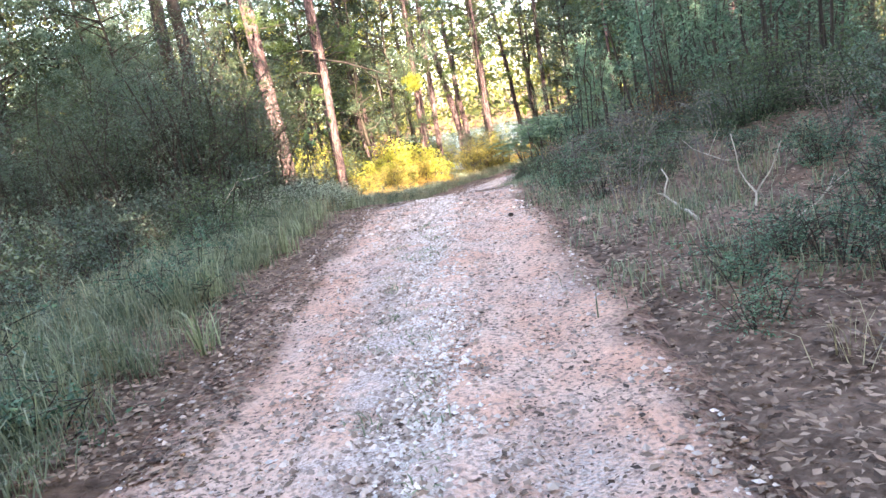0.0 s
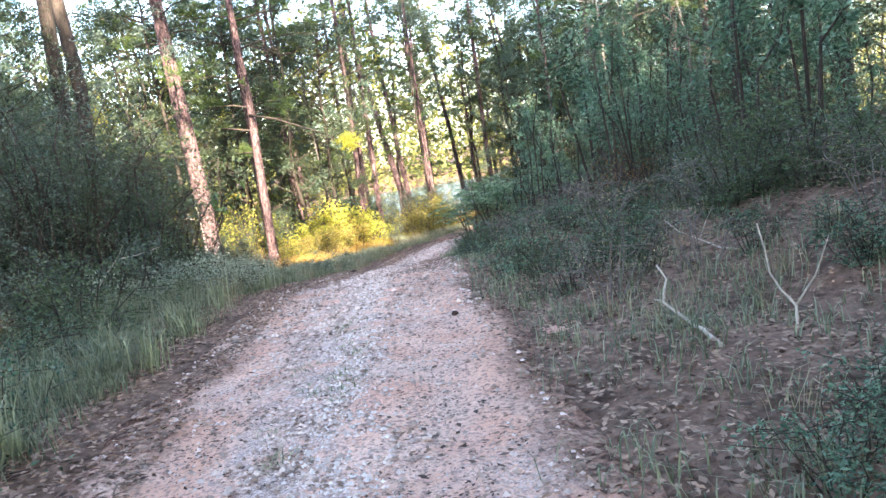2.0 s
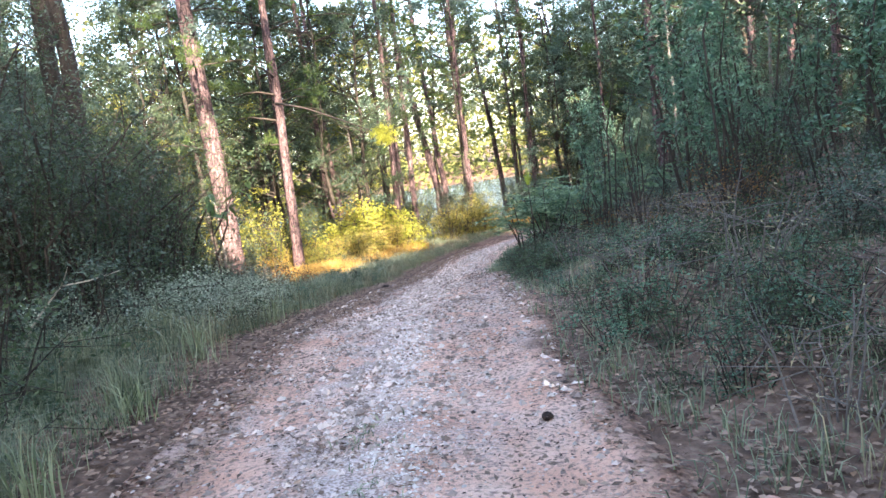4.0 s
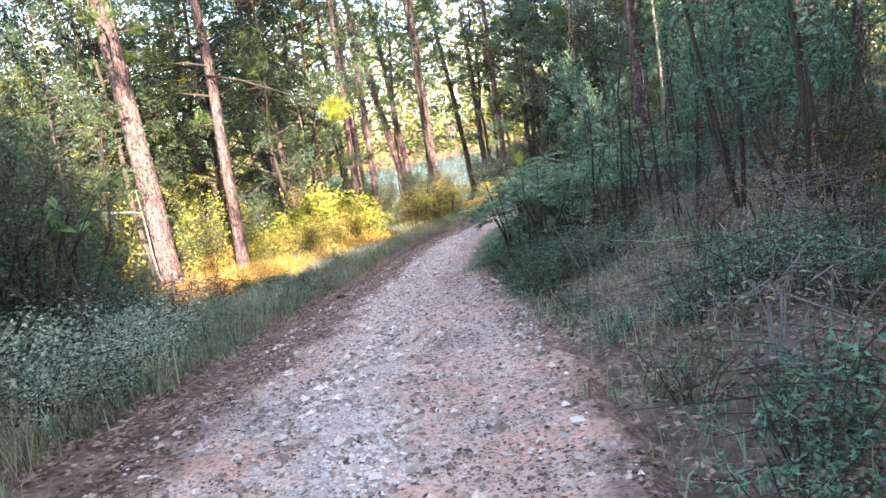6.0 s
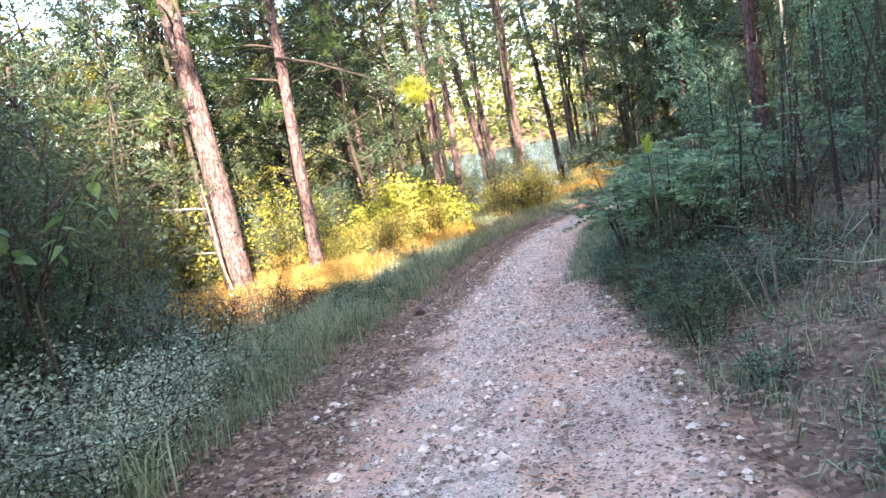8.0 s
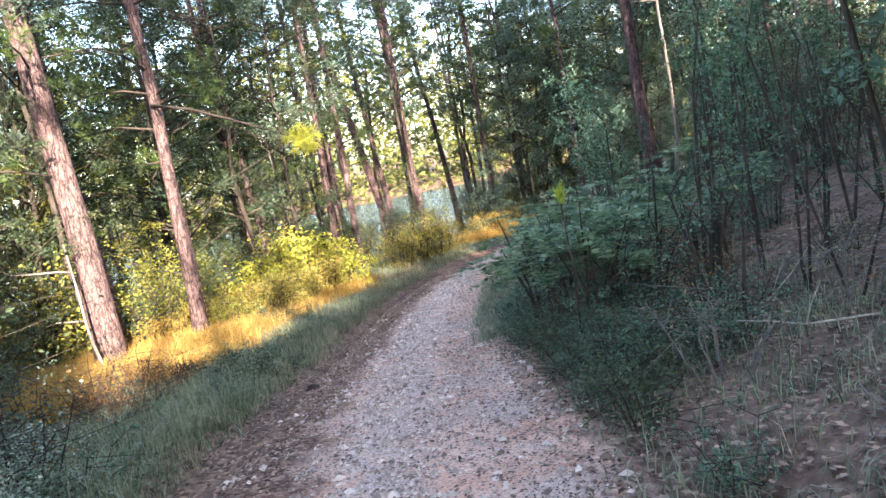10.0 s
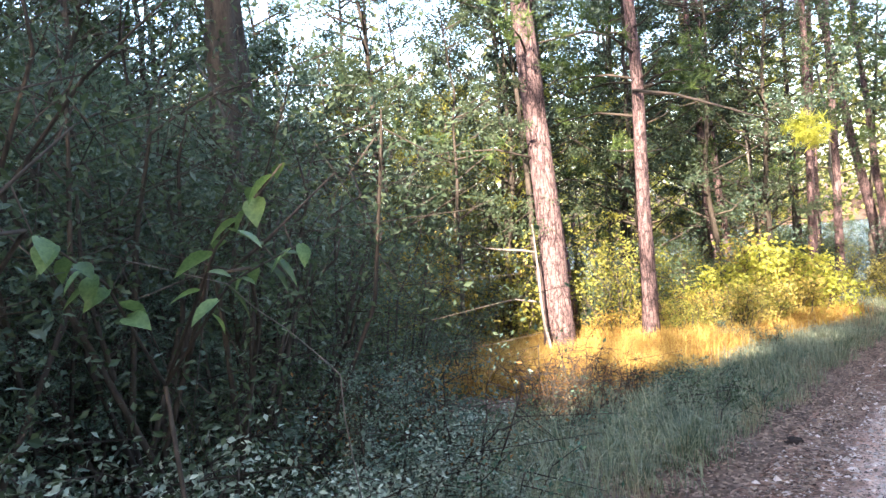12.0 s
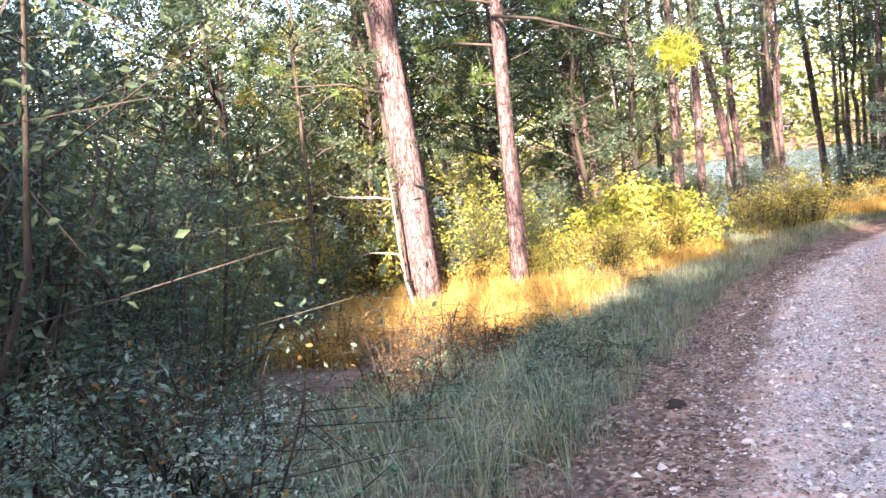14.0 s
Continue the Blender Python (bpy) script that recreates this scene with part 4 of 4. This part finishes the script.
    scatter("twig", 10, -6, -1, 15, 25, -4.6, -3.0, 0.6, 1.0, 0.6)
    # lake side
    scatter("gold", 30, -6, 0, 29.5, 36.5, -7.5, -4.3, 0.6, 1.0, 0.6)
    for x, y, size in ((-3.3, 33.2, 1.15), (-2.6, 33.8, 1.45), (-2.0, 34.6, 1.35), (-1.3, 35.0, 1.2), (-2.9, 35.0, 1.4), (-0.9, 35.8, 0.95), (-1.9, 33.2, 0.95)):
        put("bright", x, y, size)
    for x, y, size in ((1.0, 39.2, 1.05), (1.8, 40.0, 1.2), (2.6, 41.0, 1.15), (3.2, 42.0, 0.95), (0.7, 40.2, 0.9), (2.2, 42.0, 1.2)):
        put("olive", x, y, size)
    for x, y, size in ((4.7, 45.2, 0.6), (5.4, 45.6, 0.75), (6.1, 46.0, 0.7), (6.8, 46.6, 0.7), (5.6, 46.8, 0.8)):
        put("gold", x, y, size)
    for x, y, size in ((-7.9, 26.0, 0.9), (-8.6, 25.0, 1.0), (-7.3, 24.6, 0.6), (-9.4, 26.4, 1.1)):
        put("fringe", x, y, size)
    scatter("fringe", 44, -16, 12, 31, 58, -13.0, -7.2, 0.8, 1.5, 1.0)
    scatter("mid", 34, -16, 14, 33, 62, -15.0, -9.5, 1.0, 1.9, 1.3)
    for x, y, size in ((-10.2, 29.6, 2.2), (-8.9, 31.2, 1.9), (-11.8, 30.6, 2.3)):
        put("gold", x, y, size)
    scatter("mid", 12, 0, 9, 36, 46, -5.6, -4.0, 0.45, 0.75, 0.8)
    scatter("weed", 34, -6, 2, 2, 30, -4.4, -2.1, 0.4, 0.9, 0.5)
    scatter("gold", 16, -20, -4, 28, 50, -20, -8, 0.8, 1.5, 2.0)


bushes()


# ---------------------------------------------------------------- grass, litter and gravel
def on_ground(r, n, x0, x1, y0, y1, u0, u1, power=1.0):
    x, y = r.uniform(x0, x1, n * 14), y0 + (y1 - y0) * r.uniform(0, 1, n * 14) ** power
    u = lateral(x, y)
    k = (u > u0) & (u < u1)
    x, y, u = x[k][:n], y[k][:n], u[k][:n]
    return np.stack([x, y, ground_z(x, y)], 1), u


def tufted(r, n, per, spread, **k):
    c, _ = on_ground(r, n, **k)
    p = np.repeat(c, per, 0)
    p[:, :2] += r.normal(0, spread, (len(p), 2))
    p[:, 2] = ground_z(p[:, 0], p[:, 1]) - 0.01
    return p


def grasses():
    r = np.random.default_rng(15)
    for nm, pts, h, w, mat, lean, label in (
            ("verge_grass", tufted(r, 3600, 20, 0.09, power=1.3, x0=-8, x1=8, y0=1, y1=46, u0=-4.5, u1=-1.72), 0.24, 0.008, GRASS, 0.8, "grey-green grass on the verge of the track"),
            ("tall_grass", tufted(r, 330, 44, 0.07, x0=-5, x1=2, y0=2, y1=30, u0=-3.4, u1=-1.9), 0.55, 0.009, GRASS, 0.9, "tall arching tufts of pale green grass"),
            ("straw_tufts", tufted(r, 420, 16, 0.06, x0=-6, x1=8, y0=2, y1=40, u0=-4.4, u1=-1.7), 0.42, 0.007, STRAW, 0.7, "pale straw-coloured tufts in the verge grass"),
            ("bank_straw", tufted(r, 130, 12, 0.07, x0=0, x1=9, y0=3, y1=34, u0=1.7, u1=5.0), 0.34, 0.006, STRAW, 0.8, "pale dry grass stalks on the bank"),
            ("track_weeds", tufted(r, 46, 18, 0.05, x0=-1, x1=0.4, y0=1.6, y1=9, u0=-0.35, u1=0.12), 0.09, 0.010, GRASS, 1.0, "small green weeds in the gravel strip"),
            ("bank_grass", tufted(r, 1500, 16, 0.12, power=0.9, x0=0, x1=12, y0=4, y1=46, u0=1.35, u1=4.0), 0.20, 0.009, GRASS, 0.8, "green grass and weeds along the shaded bank"),
            ("golden_grass", tufted(r, 3000, 22, 0.2, x0=-15, x1=0.2, y0=23.6, y1=36.5, u0=-9.5, u1=-3.7), 0.66, 0.014, DRY_GRASS, 0.8, "golden dry grass, the low sun's warmth also put into its colour"),
            ("golden_grass", tufted(r, 420, 22, 0.2, x0=3.8, x1=9, y0=42.5, y1=49, u0=-6.0, u1=-2.2), 0.6, 0.014, DRY_GRASS, 0.8, "patch of golden dry grass at the bend, coloured as sunlit"),
            ("shade_grass", tufted(r, 700, 20, 0.18, x0=-1, x1=9, y0=35.5, y1=47, u0=-7.0, u1=-4.2), 0.4, 0.012, GRASS, 0.8, "green grass between the sunlit patches"),
            ("overgrown_edge", tufted(r, 1000, 18, 0.1, x0=1, x1=12, y0=21, y1=44, u0=0.95, u1=2.2), 0.24, 0.010, GRASS, 0.9, "green grass overgrowing the inner edge of the bend")):
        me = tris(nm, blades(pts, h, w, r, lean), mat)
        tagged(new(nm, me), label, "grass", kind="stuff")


def litter():
    r = np.random.default_rng(16)
    p1, _ = on_ground(r, 52000, 0.8, 8, 1, 30, 1.0, 5.5, 1.3)
    p2, _ = on_ground(r, 24000, -5, 2, 3, 34, -2.3, -0.95, 1.2)
    p3, _ = on_ground(r, 4200, -2, 5, 1, 32, -1.3, 1.3, 1.3)
    c4, _ = on_ground(r, 2600, -2, 5, 1, 34, -1.35, 1.35, 1.3)
    p4 = np.repeat(c4, 9, 0)
    p4[:, :2] += r.normal(0, 0.07, (len(p4), 2))
    c5, _ = on_ground(r, 2600, -2, 6, 10, 38, -1.3, 1.2)
    p5 = np.repeat(c5, 8, 0)
    p5[:, :2] += r.normal(0, 0.09, (len(p5), 2))
    p4 = np.concatenate([p4, p5])
    p4[:, 2] += 0.022
    w, g = leaves(p4, 0.030, 0.016, r, 0.0)
    w = w.reshape(-1, 4, 3)
    w[:, :, 2] = w[:, :1, 2] + (w[:, :, 2] - w[:, :1, 2]) * 0.25
    tagged(new("leaf_fragments", tris("leaf_fragments", (w.reshape(-1, 3), g), DEBRIS)), "small dark bits of leaf and bark on the clay", "leaf litter", kind="stuff")
    p = np.concatenate([p1, p2, p3])
    p[:, 2] += 0.025
    v, f = leaves(p, 0.058, 0.034, r, 0.0)
    v = v.reshape(-1, 4, 3)
    v[:, :, 2] = v[:, :1, 2] + (v[:, :, 2] - v[:, :1, 2]) * 0.35
    tagged(new("leaf_litter", tris("leaf_litter", (v.reshape(-1, 3), f), LITTER)), "scattered brown and grey fallen leaves", "leaf litter", kind="stuff")


def gravel(name, seed, n, mat, far, middle, label, start=1.5):
    r = np.random.default_rng(seed)
    y = start + far * r.uniform(0, 1, n) ** 1.25
    u = np.where(r.uniform(0, 1, n) < middle, r.normal(0.08, 0.13 + 0.18 * (far > 20), n) - 0.2 * (far > 20), r.uniform(-1.35, 1.3, n))
    x = np.interp(y, LINE[:, 1], LINE[:, 0]) + u
    s = (0.0045 + 0.022 * r.uniform(0, 1, n) ** 4) * (1.6 if start > 5 else 1.0 if far > 20 else 0.75)
    z = np.interp(y, PROFILE[:, 0], PROFILE[:, 1]) + 0.02 - 0.035 * (np.exp(-((u - 0.75) / 0.28) ** 2) + np.exp(-((u + 0.85) / 0.28) ** 2)) + s * 0.2
    c = np.stack([x, y, z], 1)
    octa = np.array([(1, 0, 0), (0, 1, 0), (-1, 0, 0), (0, -1, 0), (0, 0, 0.7), (0, 0, -0.7)], float)
    v = c[:, None] + octa[None] * s[:, None, None] * r.uniform(0.6, 1.4, (n, 6, 1))
    a = r.uniform(0, 6.28, n)
    d = v - c[:, None]
    v[:, :, 0] = c[:, None, 0] + d[:, :, 0] * np.cos(a)[:, None] - d[:, :, 1] * np.sin(a)[:, None]
    v[:, :, 1] = c[:, None, 1] + d[:, :, 0] * np.sin(a)[:, None] + d[:, :, 1] * np.cos(a)[:, None]
    tri = np.array([(0, 1, 4), (1, 2, 4), (2, 3, 4), (3, 0, 4)])
    f = (np.arange(n)[:, None, None] * 6 + tri[None]).reshape(-1, 3)
    tagged(new(name, tris(name, (v.reshape(-1, 3), f), mat)), label, "gravel", kind="stuff")


grasses()
litter()
gravel("gravel", 17, 50000, GRAVEL, 32, 0.6, "loose grey and whitish gravel on the clay track")
gravel("pebbles", 19, 9000, PEBBLE, 26, 0.35, "larger pale pebbles strewn over the track", 9.0)
gravel("white_gravel", 18, 15000, WHITE_GRAVEL, 10.5, 0.93, "strip of whitish crushed gravel down the middle of the track")


# ---------------------------------------------------------------- single things along the way
def stick(name, lines, mat, label, category, width):
    """A dead branch: a main limb and side limbs, each a run of points with its own taper."""
    o = Vector(lines[0][0])
    ob = new(name)
    ob.location = o
    tagged(ob, label, category)
    for i, line in enumerate(lines):
        p = [Vector(q) - o for q in line]
        fine = [p[0]]
        for a, b in zip(p[:-1], p[1:]):
            side = Vector((rng.normal(), rng.normal(), rng.normal())) * 0.03 * (b - a).length
            fine += [a.lerp(b, 0.5) + side, b]
        w = width * (1.0 if i == 0 else 0.6)
        rad = np.linspace(w, w * 0.35, len(fine))
        part("limb" if i == 0 else "side_branch", mesh_of("limb", *tube([tuple(q) for q in fine], rad, 7, 0.12, rng), mat, True), ob)
    return ob


def on(x, y, up=0.0):
    return (x, y, gz(x, y) + up)


stick("dead_branch", [(on(1.95, 6.1, 0.0), (1.97, 6.43, gz(1.97, 6.43) + 0.04), (1.98, 6.66, 0.25), (1.91, 6.9, 0.34), (1.99, 7.02, 0.47), (1.98, 7.16, 0.55)),
                      ((1.91, 6.9, 0.34), (1.86, 6.95, 0.36)), ((1.97, 6.43, gz(1.97, 6.43) + 0.04), (2.1, 6.42, 0.22))],
      PALE_WOOD, "pale crooked dead branch lying on the leaf litter", "branch", 0.017)
stick("forked_stick", [(on(2.46, 6.17, -0.05), (2.48, 6.23, 0.2), (2.53, 6.31, 0.34), (2.45, 6.45, 0.54), (2.43, 6.52, 0.85)),
                       ((2.53, 6.31, 0.34), (2.66, 6.3, 0.51), (2.76, 6.29, 0.75))],
      PALE_WOOD, "bare forked grey stick standing in the thicket", "branch", 0.013)
stick("fallen_branch", [(on(-3.9, 11.2, -0.03), (-3.62, 11.32, 0.5), (-3.36, 11.44, 0.82), (-3.14, 11.53, 0.83), (-2.88, 11.63, 0.88)),
                        ((-3.36, 11.44, 0.82), (-3.2, 11.3, 1.0))],
      PALE_WOOD, "pale dead branch poking out of the bushes", "branch", 0.012)
stick("dead_sapling", [(on(-5.95, 26.9, -0.1), (-6.18, 27.02, -1.18), (-6.25, 27.08, -0.56), (-6.31, 27.16, 0.43), (-6.35, 27.17, 1.0)),
                       ((-6.31, 27.15, 0.40), (-6.83, 26.94, 0.5), (-7.33, 26.72, 0.59), (-7.5, 26.65, 0.79)),
                       ((-6.25, 27.07, -0.66), (-6.73, 26.88, -0.57), (-7.03, 26.74, -0.65))],
      PALE_BARK, "sunlit bleached dead sapling with two bare side branches", "tree", 0.04)
stick("bare_twig", [(on(-2.3, 14.95, -0.02), (-2.27, 14.7, 0.5), (-2.23, 14.62, 0.84), (-2.37, 14.5, 1.04), (-2.49, 14.35, 1.23), (-2.7, 14.1, 1.35))],
      PALE_BARK, "long thin arching twig in front of the bushes", "twig", 0.0038)
for x, y, turn, ln in ((2.6, 5.4, 30, 0.9), (3.0, 8.8, 100, 1.2), (2.3, 12.6, 60, 0.8), (2.8, 15.6, 140, 0.9), (3.3, 16.9, 20, 1.1), (2.4, 10.6, 170, 0.7), (2.7, 13.4, 80, 1.0), (3.0, 17.3, 120, 0.8)):
    c, q = math.cos(radians(turn)) * ln / 2, math.sin(radians(turn)) * ln / 2
    tagged(stick("fallen_stick", [(on(x - c, y - q, 0.01), on(x, y, 0.10), on(x + c, y + q, 0.28)), (on(x, y, 0.10), on(x + 0.2, y + 0.1, 0.3))],
                 PALE_WOOD if ln > 0.85 else DARK_BARK, "thin dead stick among leaves and weeds", "branch", 0.009), group="sticks on the bank")


def stone(name, x, y, size, mat, label, category, flat=0.5, up=0.3):
    bm = bmesh.new()
    bmesh.ops.create_icosphere(bm, subdivisions=2, radius=size)
    for v in bm.verts:
        n = noise.noise(v.co * (2.2 / size) + Vector((x, y, 0)))
        v.co *= 1 + 0.35 * n
        v.co.z *= flat
    me = bpy.data.meshes.new(name)
    bm.to_mesh(me)
    bm.free()
    me.materials.append(mat)
    ob = new(name, me)
    ob.location = (x, y, gz(x, y) + size * flat * up)
    return tagged(ob, label, category)


CLOD = material("dark_clod", (0.02, 0.015, 0.012), (0.06, 0.04, 0.032), 9, 0.95, 0.8, 40)
PINK = material("pink_bark_flake", (0.36, 0.19, 0.15), (0.50, 0.30, 0.24), 20, 0.8, 0.4, 60)
stone("clod", -1.05, 20.08, 0.085, CLOD, "dark clod of earth lying at the edge of the track", "clod", 0.55, 0.6)
stone("bark_flake", 1.22, 7.36, 0.085, PINK, "pinkish flake of bark on the litter", "bark", 0.25, 0.7)
stone("clod", 0.58, 8.75, 0.035, CLOD, "small dark stone on the pink clay", "stone", 0.7, 0.6)
for x, y, q in ((0.16, 5.75, 0.03), (-1.0, 13.65, 0.045), (0.47, 11.8, 0.03), (1.41, 16.38, 0.03), (0.94, 20.5, 0.04), (-0.56, 19.1, 0.04), (-0.69, 7.7, 0.03)):
    tagged(stone("stone", x, y, q, GRAVEL, "small stone lying loose on the track", "stone", 0.5, 0.5), group="stones on the track")


def big_leaf(length):
    """One large pointed leaf with a fold along the rib and a curve to its tip."""
    v, f = [], []
    for i in range(6):
        t = i / 5
        w = 0.30 * length * math.sin(math.pi * (0.06 + 0.94 * t) ** 0.8) * (1 if i < 5 else 0.02)
        z = -0.25 * length * t * t
        v += [(length * t, -w, z + 0.3 * w), (length * t, 0, z), (length * t, w, z + 0.3 * w)]
    for i in range(5):
        a = i * 3
        f += [(a, a + 3, a + 4, a + 1), (a + 1, a + 4, a + 5, a + 2)]
    return v, f


BIG_LEAF = material("large_leaf", (0.07, 0.12, 0.045), (0.17, 0.24, 0.10), 12, 0.4, obj_rand=0.35, translucent=0.35)


def leafy_sapling(x, y, tips):
    """A sapling with a few arching twigs that carry large leaves in a spray."""
    r = np.random.default_rng(31)
    o = Vector(on(x, y, -0.05))
    ob = new("leafy_sapling")
    ob.location = o
    tagged(ob, "young sapling with large fresh green leaves on arching twigs", "sapling")
    me = mesh_of("leaf", *big_leaf(0.13), BIG_LEAF, True)
    top = Vector((0, 0, 1.25))
    part("stem", mesh_of("stem", *tube([(0, 0, 0), (0.03, 0.02, 0.6), tuple(top)], (0.014, 0.011, 0.008), 6), DARK_BARK, True), ob)
    for tip in tips:
        e = Vector(tip) - o
        m = top.lerp(e, 0.5) + Vector((0, 0, 0.12))
        part("twig", mesh_of("twig", *tube([tuple(top), tuple(m), tuple(e)], (0.007, 0.005, 0.003), 5), DARK_BARK, True), ob)
        for k in range(11):
            t = 0.35 + 0.065 * k
            p = top.lerp(m, t * 2) if t < 0.5 else m.lerp(e, t * 2 - 1)
            lf = part("leaf", me, ob)
            lf.matrix_basis = Matrix.Translation(p) @ pose(0, 0, 0, r.uniform(-25, 25), r.uniform(0, 50), r.uniform(0, 360)) @ Matrix.Scale(r.uniform(0.6, 1.2), 4)


leafy_sapling(-2.75, 14.25, ((-2.1, 14.25, 1.62), (-2.55, 13.7, 1.45), (-2.3, 14.55, 1.35)))


PALE_BLADE = material("pale_blade", (0.12, 0.15, 0.09), (0.42, 0.45, 0.31), 3, 0.5, island=1, translucent=0.3)


def grass_tuft(x, y, h, n, spread):
    """One clump of broad pale blades that arch outwards."""
    r = np.random.default_rng(int(1000 + 10 * abs(x) + y))
    p = np.stack([r.normal(0, spread, n), r.normal(0, spread, n), np.zeros(n)], 1)
    ob = new("grass_tuft", tris("grass_tuft", blades(p, h, 0.014, r, 0.55), PALE_BLADE))
    ob.location = on(x, y, -0.02)
    tagged(ob, "clump of tall pale green blades on the verge", "grass", "grass clumps on the verge")


for x, y, h in ((-2.75, 17.0, 0.5), (-2.45, 17.1, 0.55), (-2.2, 11.3, 0.6), (-2.05, 8.2, 0.6), (-2.3, 6.3, 0.65), (-2.1, 9.6, 0.5), (-1.9, 4.9, 0.5), (-2.0, 13.6, 0.55), (-2.6, 21.0, 0.6)):
    grass_tuft(x, y, h * 0.8, 40, 0.06)


FROND = material("frond_green", (0.060, 0.110, 0.075), (0.24, 0.32, 0.20), 3, 0.45, island=1, translucent=0.3)


def frond_shrub(x, y, h, w, seed, fronds=46):
    """Bush of arching dark stems that carry flat feathery fronds, each a rib with two rows of leaflets."""
    r = np.random.default_rng(seed)
    ob = thing("frond_shrub", x, y, "feathery green shrub with flat fronds on dark stems", "bush", "feathery shrubs at the bend")
    tips = []
    for k in range(7):
        a, q = r.uniform(0, 2 * math.pi), w * 0.5 * math.sqrt(r.uniform(0.05, 1))
        e = np.array((math.cos(a) * q, math.sin(a) * q, h * r.uniform(0.6, 1.0)))
        line = np.array([e * (0.2, 0.2, 0) - (0, 0, 0.1), e * (0.4, 0.4, 0.45) + r.normal(0, 0.03, 3), e])
        part("stem", mesh_of("stem", *tube(line, (0.020, 0.015, 0.006), 6), DARK_BARK, True), ob)
        tips.append(line)
    pts, outs = [], []
    for k in range(fronds):
        line = tips[k % 7]
        s = r.uniform(0.5, 1.0)
        p = line[1] * (1 - s) + line[2] * s
        a = r.uniform(0, 2 * math.pi)
        d = np.array((math.cos(a), math.sin(a), r.uniform(-0.15, 0.25)))
        side = np.array((-math.sin(a), math.cos(a), 0))
        ln = r.uniform(0.35, 0.7)
        for j in range(14):
            f = 0.15 + 0.85 * j / 13
            c = p + d * ln * f - np.array((0, 0, 0.22 * ln * f * f))
            for sg in (-1, 1):
                pts.append(c)
                outs.append((sg * side + 0.35 * d) * 4 + (0, 0, 0.3))
    leaf = tris("foliage", leaves(np.array(pts), 0.12, 0.042, r, 0.0, np.array(outs)), FROND)
    part("foliage", leaf, ob)["kind"] = "stuff"


for k, (x, y, h, w) in enumerate(((2.3, 18.9, 1.55, 1.4), (2.0, 19.9, 1.6, 1.1), (3.0, 19.6, 1.7, 1.6), (2.5, 21.2, 1.9, 1.4), (3.4, 21.6, 1.9, 1.7), (3.0, 23.2, 1.9, 1.5), (4.4, 20.4, 1.7, 1.7))):
    frond_shrub(x, y, h, w, 210 + k)


BRIGHT_NEEDLE = material("bright_needles", (0.22, 0.30, 0.05), (0.48, 0.52, 0.12), 3, 0.5, island=1, translucent=0.4)


def hanging_limb(a, b, label):
    """A long bare pine limb ending in a hanging needle tuft, coloured as sunlit."""
    r = np.random.default_rng(35)
    a, b = np.array(a), np.array(b)
    ob = new("pine_limb")
    ob.location = a
    tagged(ob, label, "branch")
    d = b - a
    line = [(0, 0, 0), d * 0.3 + (0, 0, 0.12), d * 0.65 + (0, 0, 0.08), d]
    part("limb", mesh_of("limb", *tube(line, (0.04, 0.03, 0.02, 0.008), 6), DARK_BARK, True), ob)
    for f, ln in ((0.45, 0.8), (0.62, 0.6), (0.8, 0.5)):
        o = unit(r.normal(size=3) * (1, 1, 0.2)) * ln
        part("side_branch", mesh_of("side_branch", *tube([d * f + (0, 0, 0.09), d * f + o * 0.5, d * f + o], (0.012, 0.009, 0.004), 5), DARK_BARK, True), ob)
    n = 1500
    c = d + r.normal(0, 1, (60, 3)) * (0.16, 0.15, 0.12)
    base = c[r.integers(0, 60, n)]
    q = unit(r.normal(size=(n, 3)) + (0, 0, -0.2))
    w = unit(np.cross(q, r.normal(size=(n, 3)))) * 0.008
    v = np.stack([base - w, base + w, base + q * r.uniform(0.10, 0.2, (n, 1))], 1).reshape(-1, 3)
    part("needles", tris("needles", (v, np.arange(n * 3).reshape(-1, 3)), LEAF_SUNLIT), ob)




def pine_seedling(x, y, h, label):
    """Young pine with one upright leader and a bright brush of needles."""
    r = np.random.default_rng(33)
    ob = thing("pine_seedling", x, y, label, "sapling")
    part("stem", mesh_of("stem", *tube([(0, 0, -0.05), (0.03, 0, h * 0.5), (0, 0.02, h * 0.9)], (0.014, 0.011, 0.006), 6), DARK_BARK, True), ob)
    n = 80
    base = np.stack([r.normal(0, 0.015, n), r.normal(0, 0.015, n), r.uniform(h * 0.86, h * 0.93, n)], 1)
    d = unit(r.normal(size=(n, 3)) * 0.45 + (0, 0, 1.0))
    q = unit(np.cross(d, r.normal(size=(n, 3)))) * 0.007
    v = np.stack([base - q, base + q, base + d * r.uniform(0.07, 0.15, (n, 1))], 1).reshape(-1, 3)
    part("needles", tris("needles", (v, np.arange(n * 3).reshape(-1, 3)), BRIGHT_NEEDLE), ob)


pine_seedling(1.87, 17.93, gz(1.87, 17.93) * -1 + 1.08, "young pine with a bright yellow-green brush of needles")
hanging_limb((-4.35, 28.75, 3.7), (-0.98, 26.0, 2.23), "long pine limb ending in a tuft of needles coloured sunlit yellow")
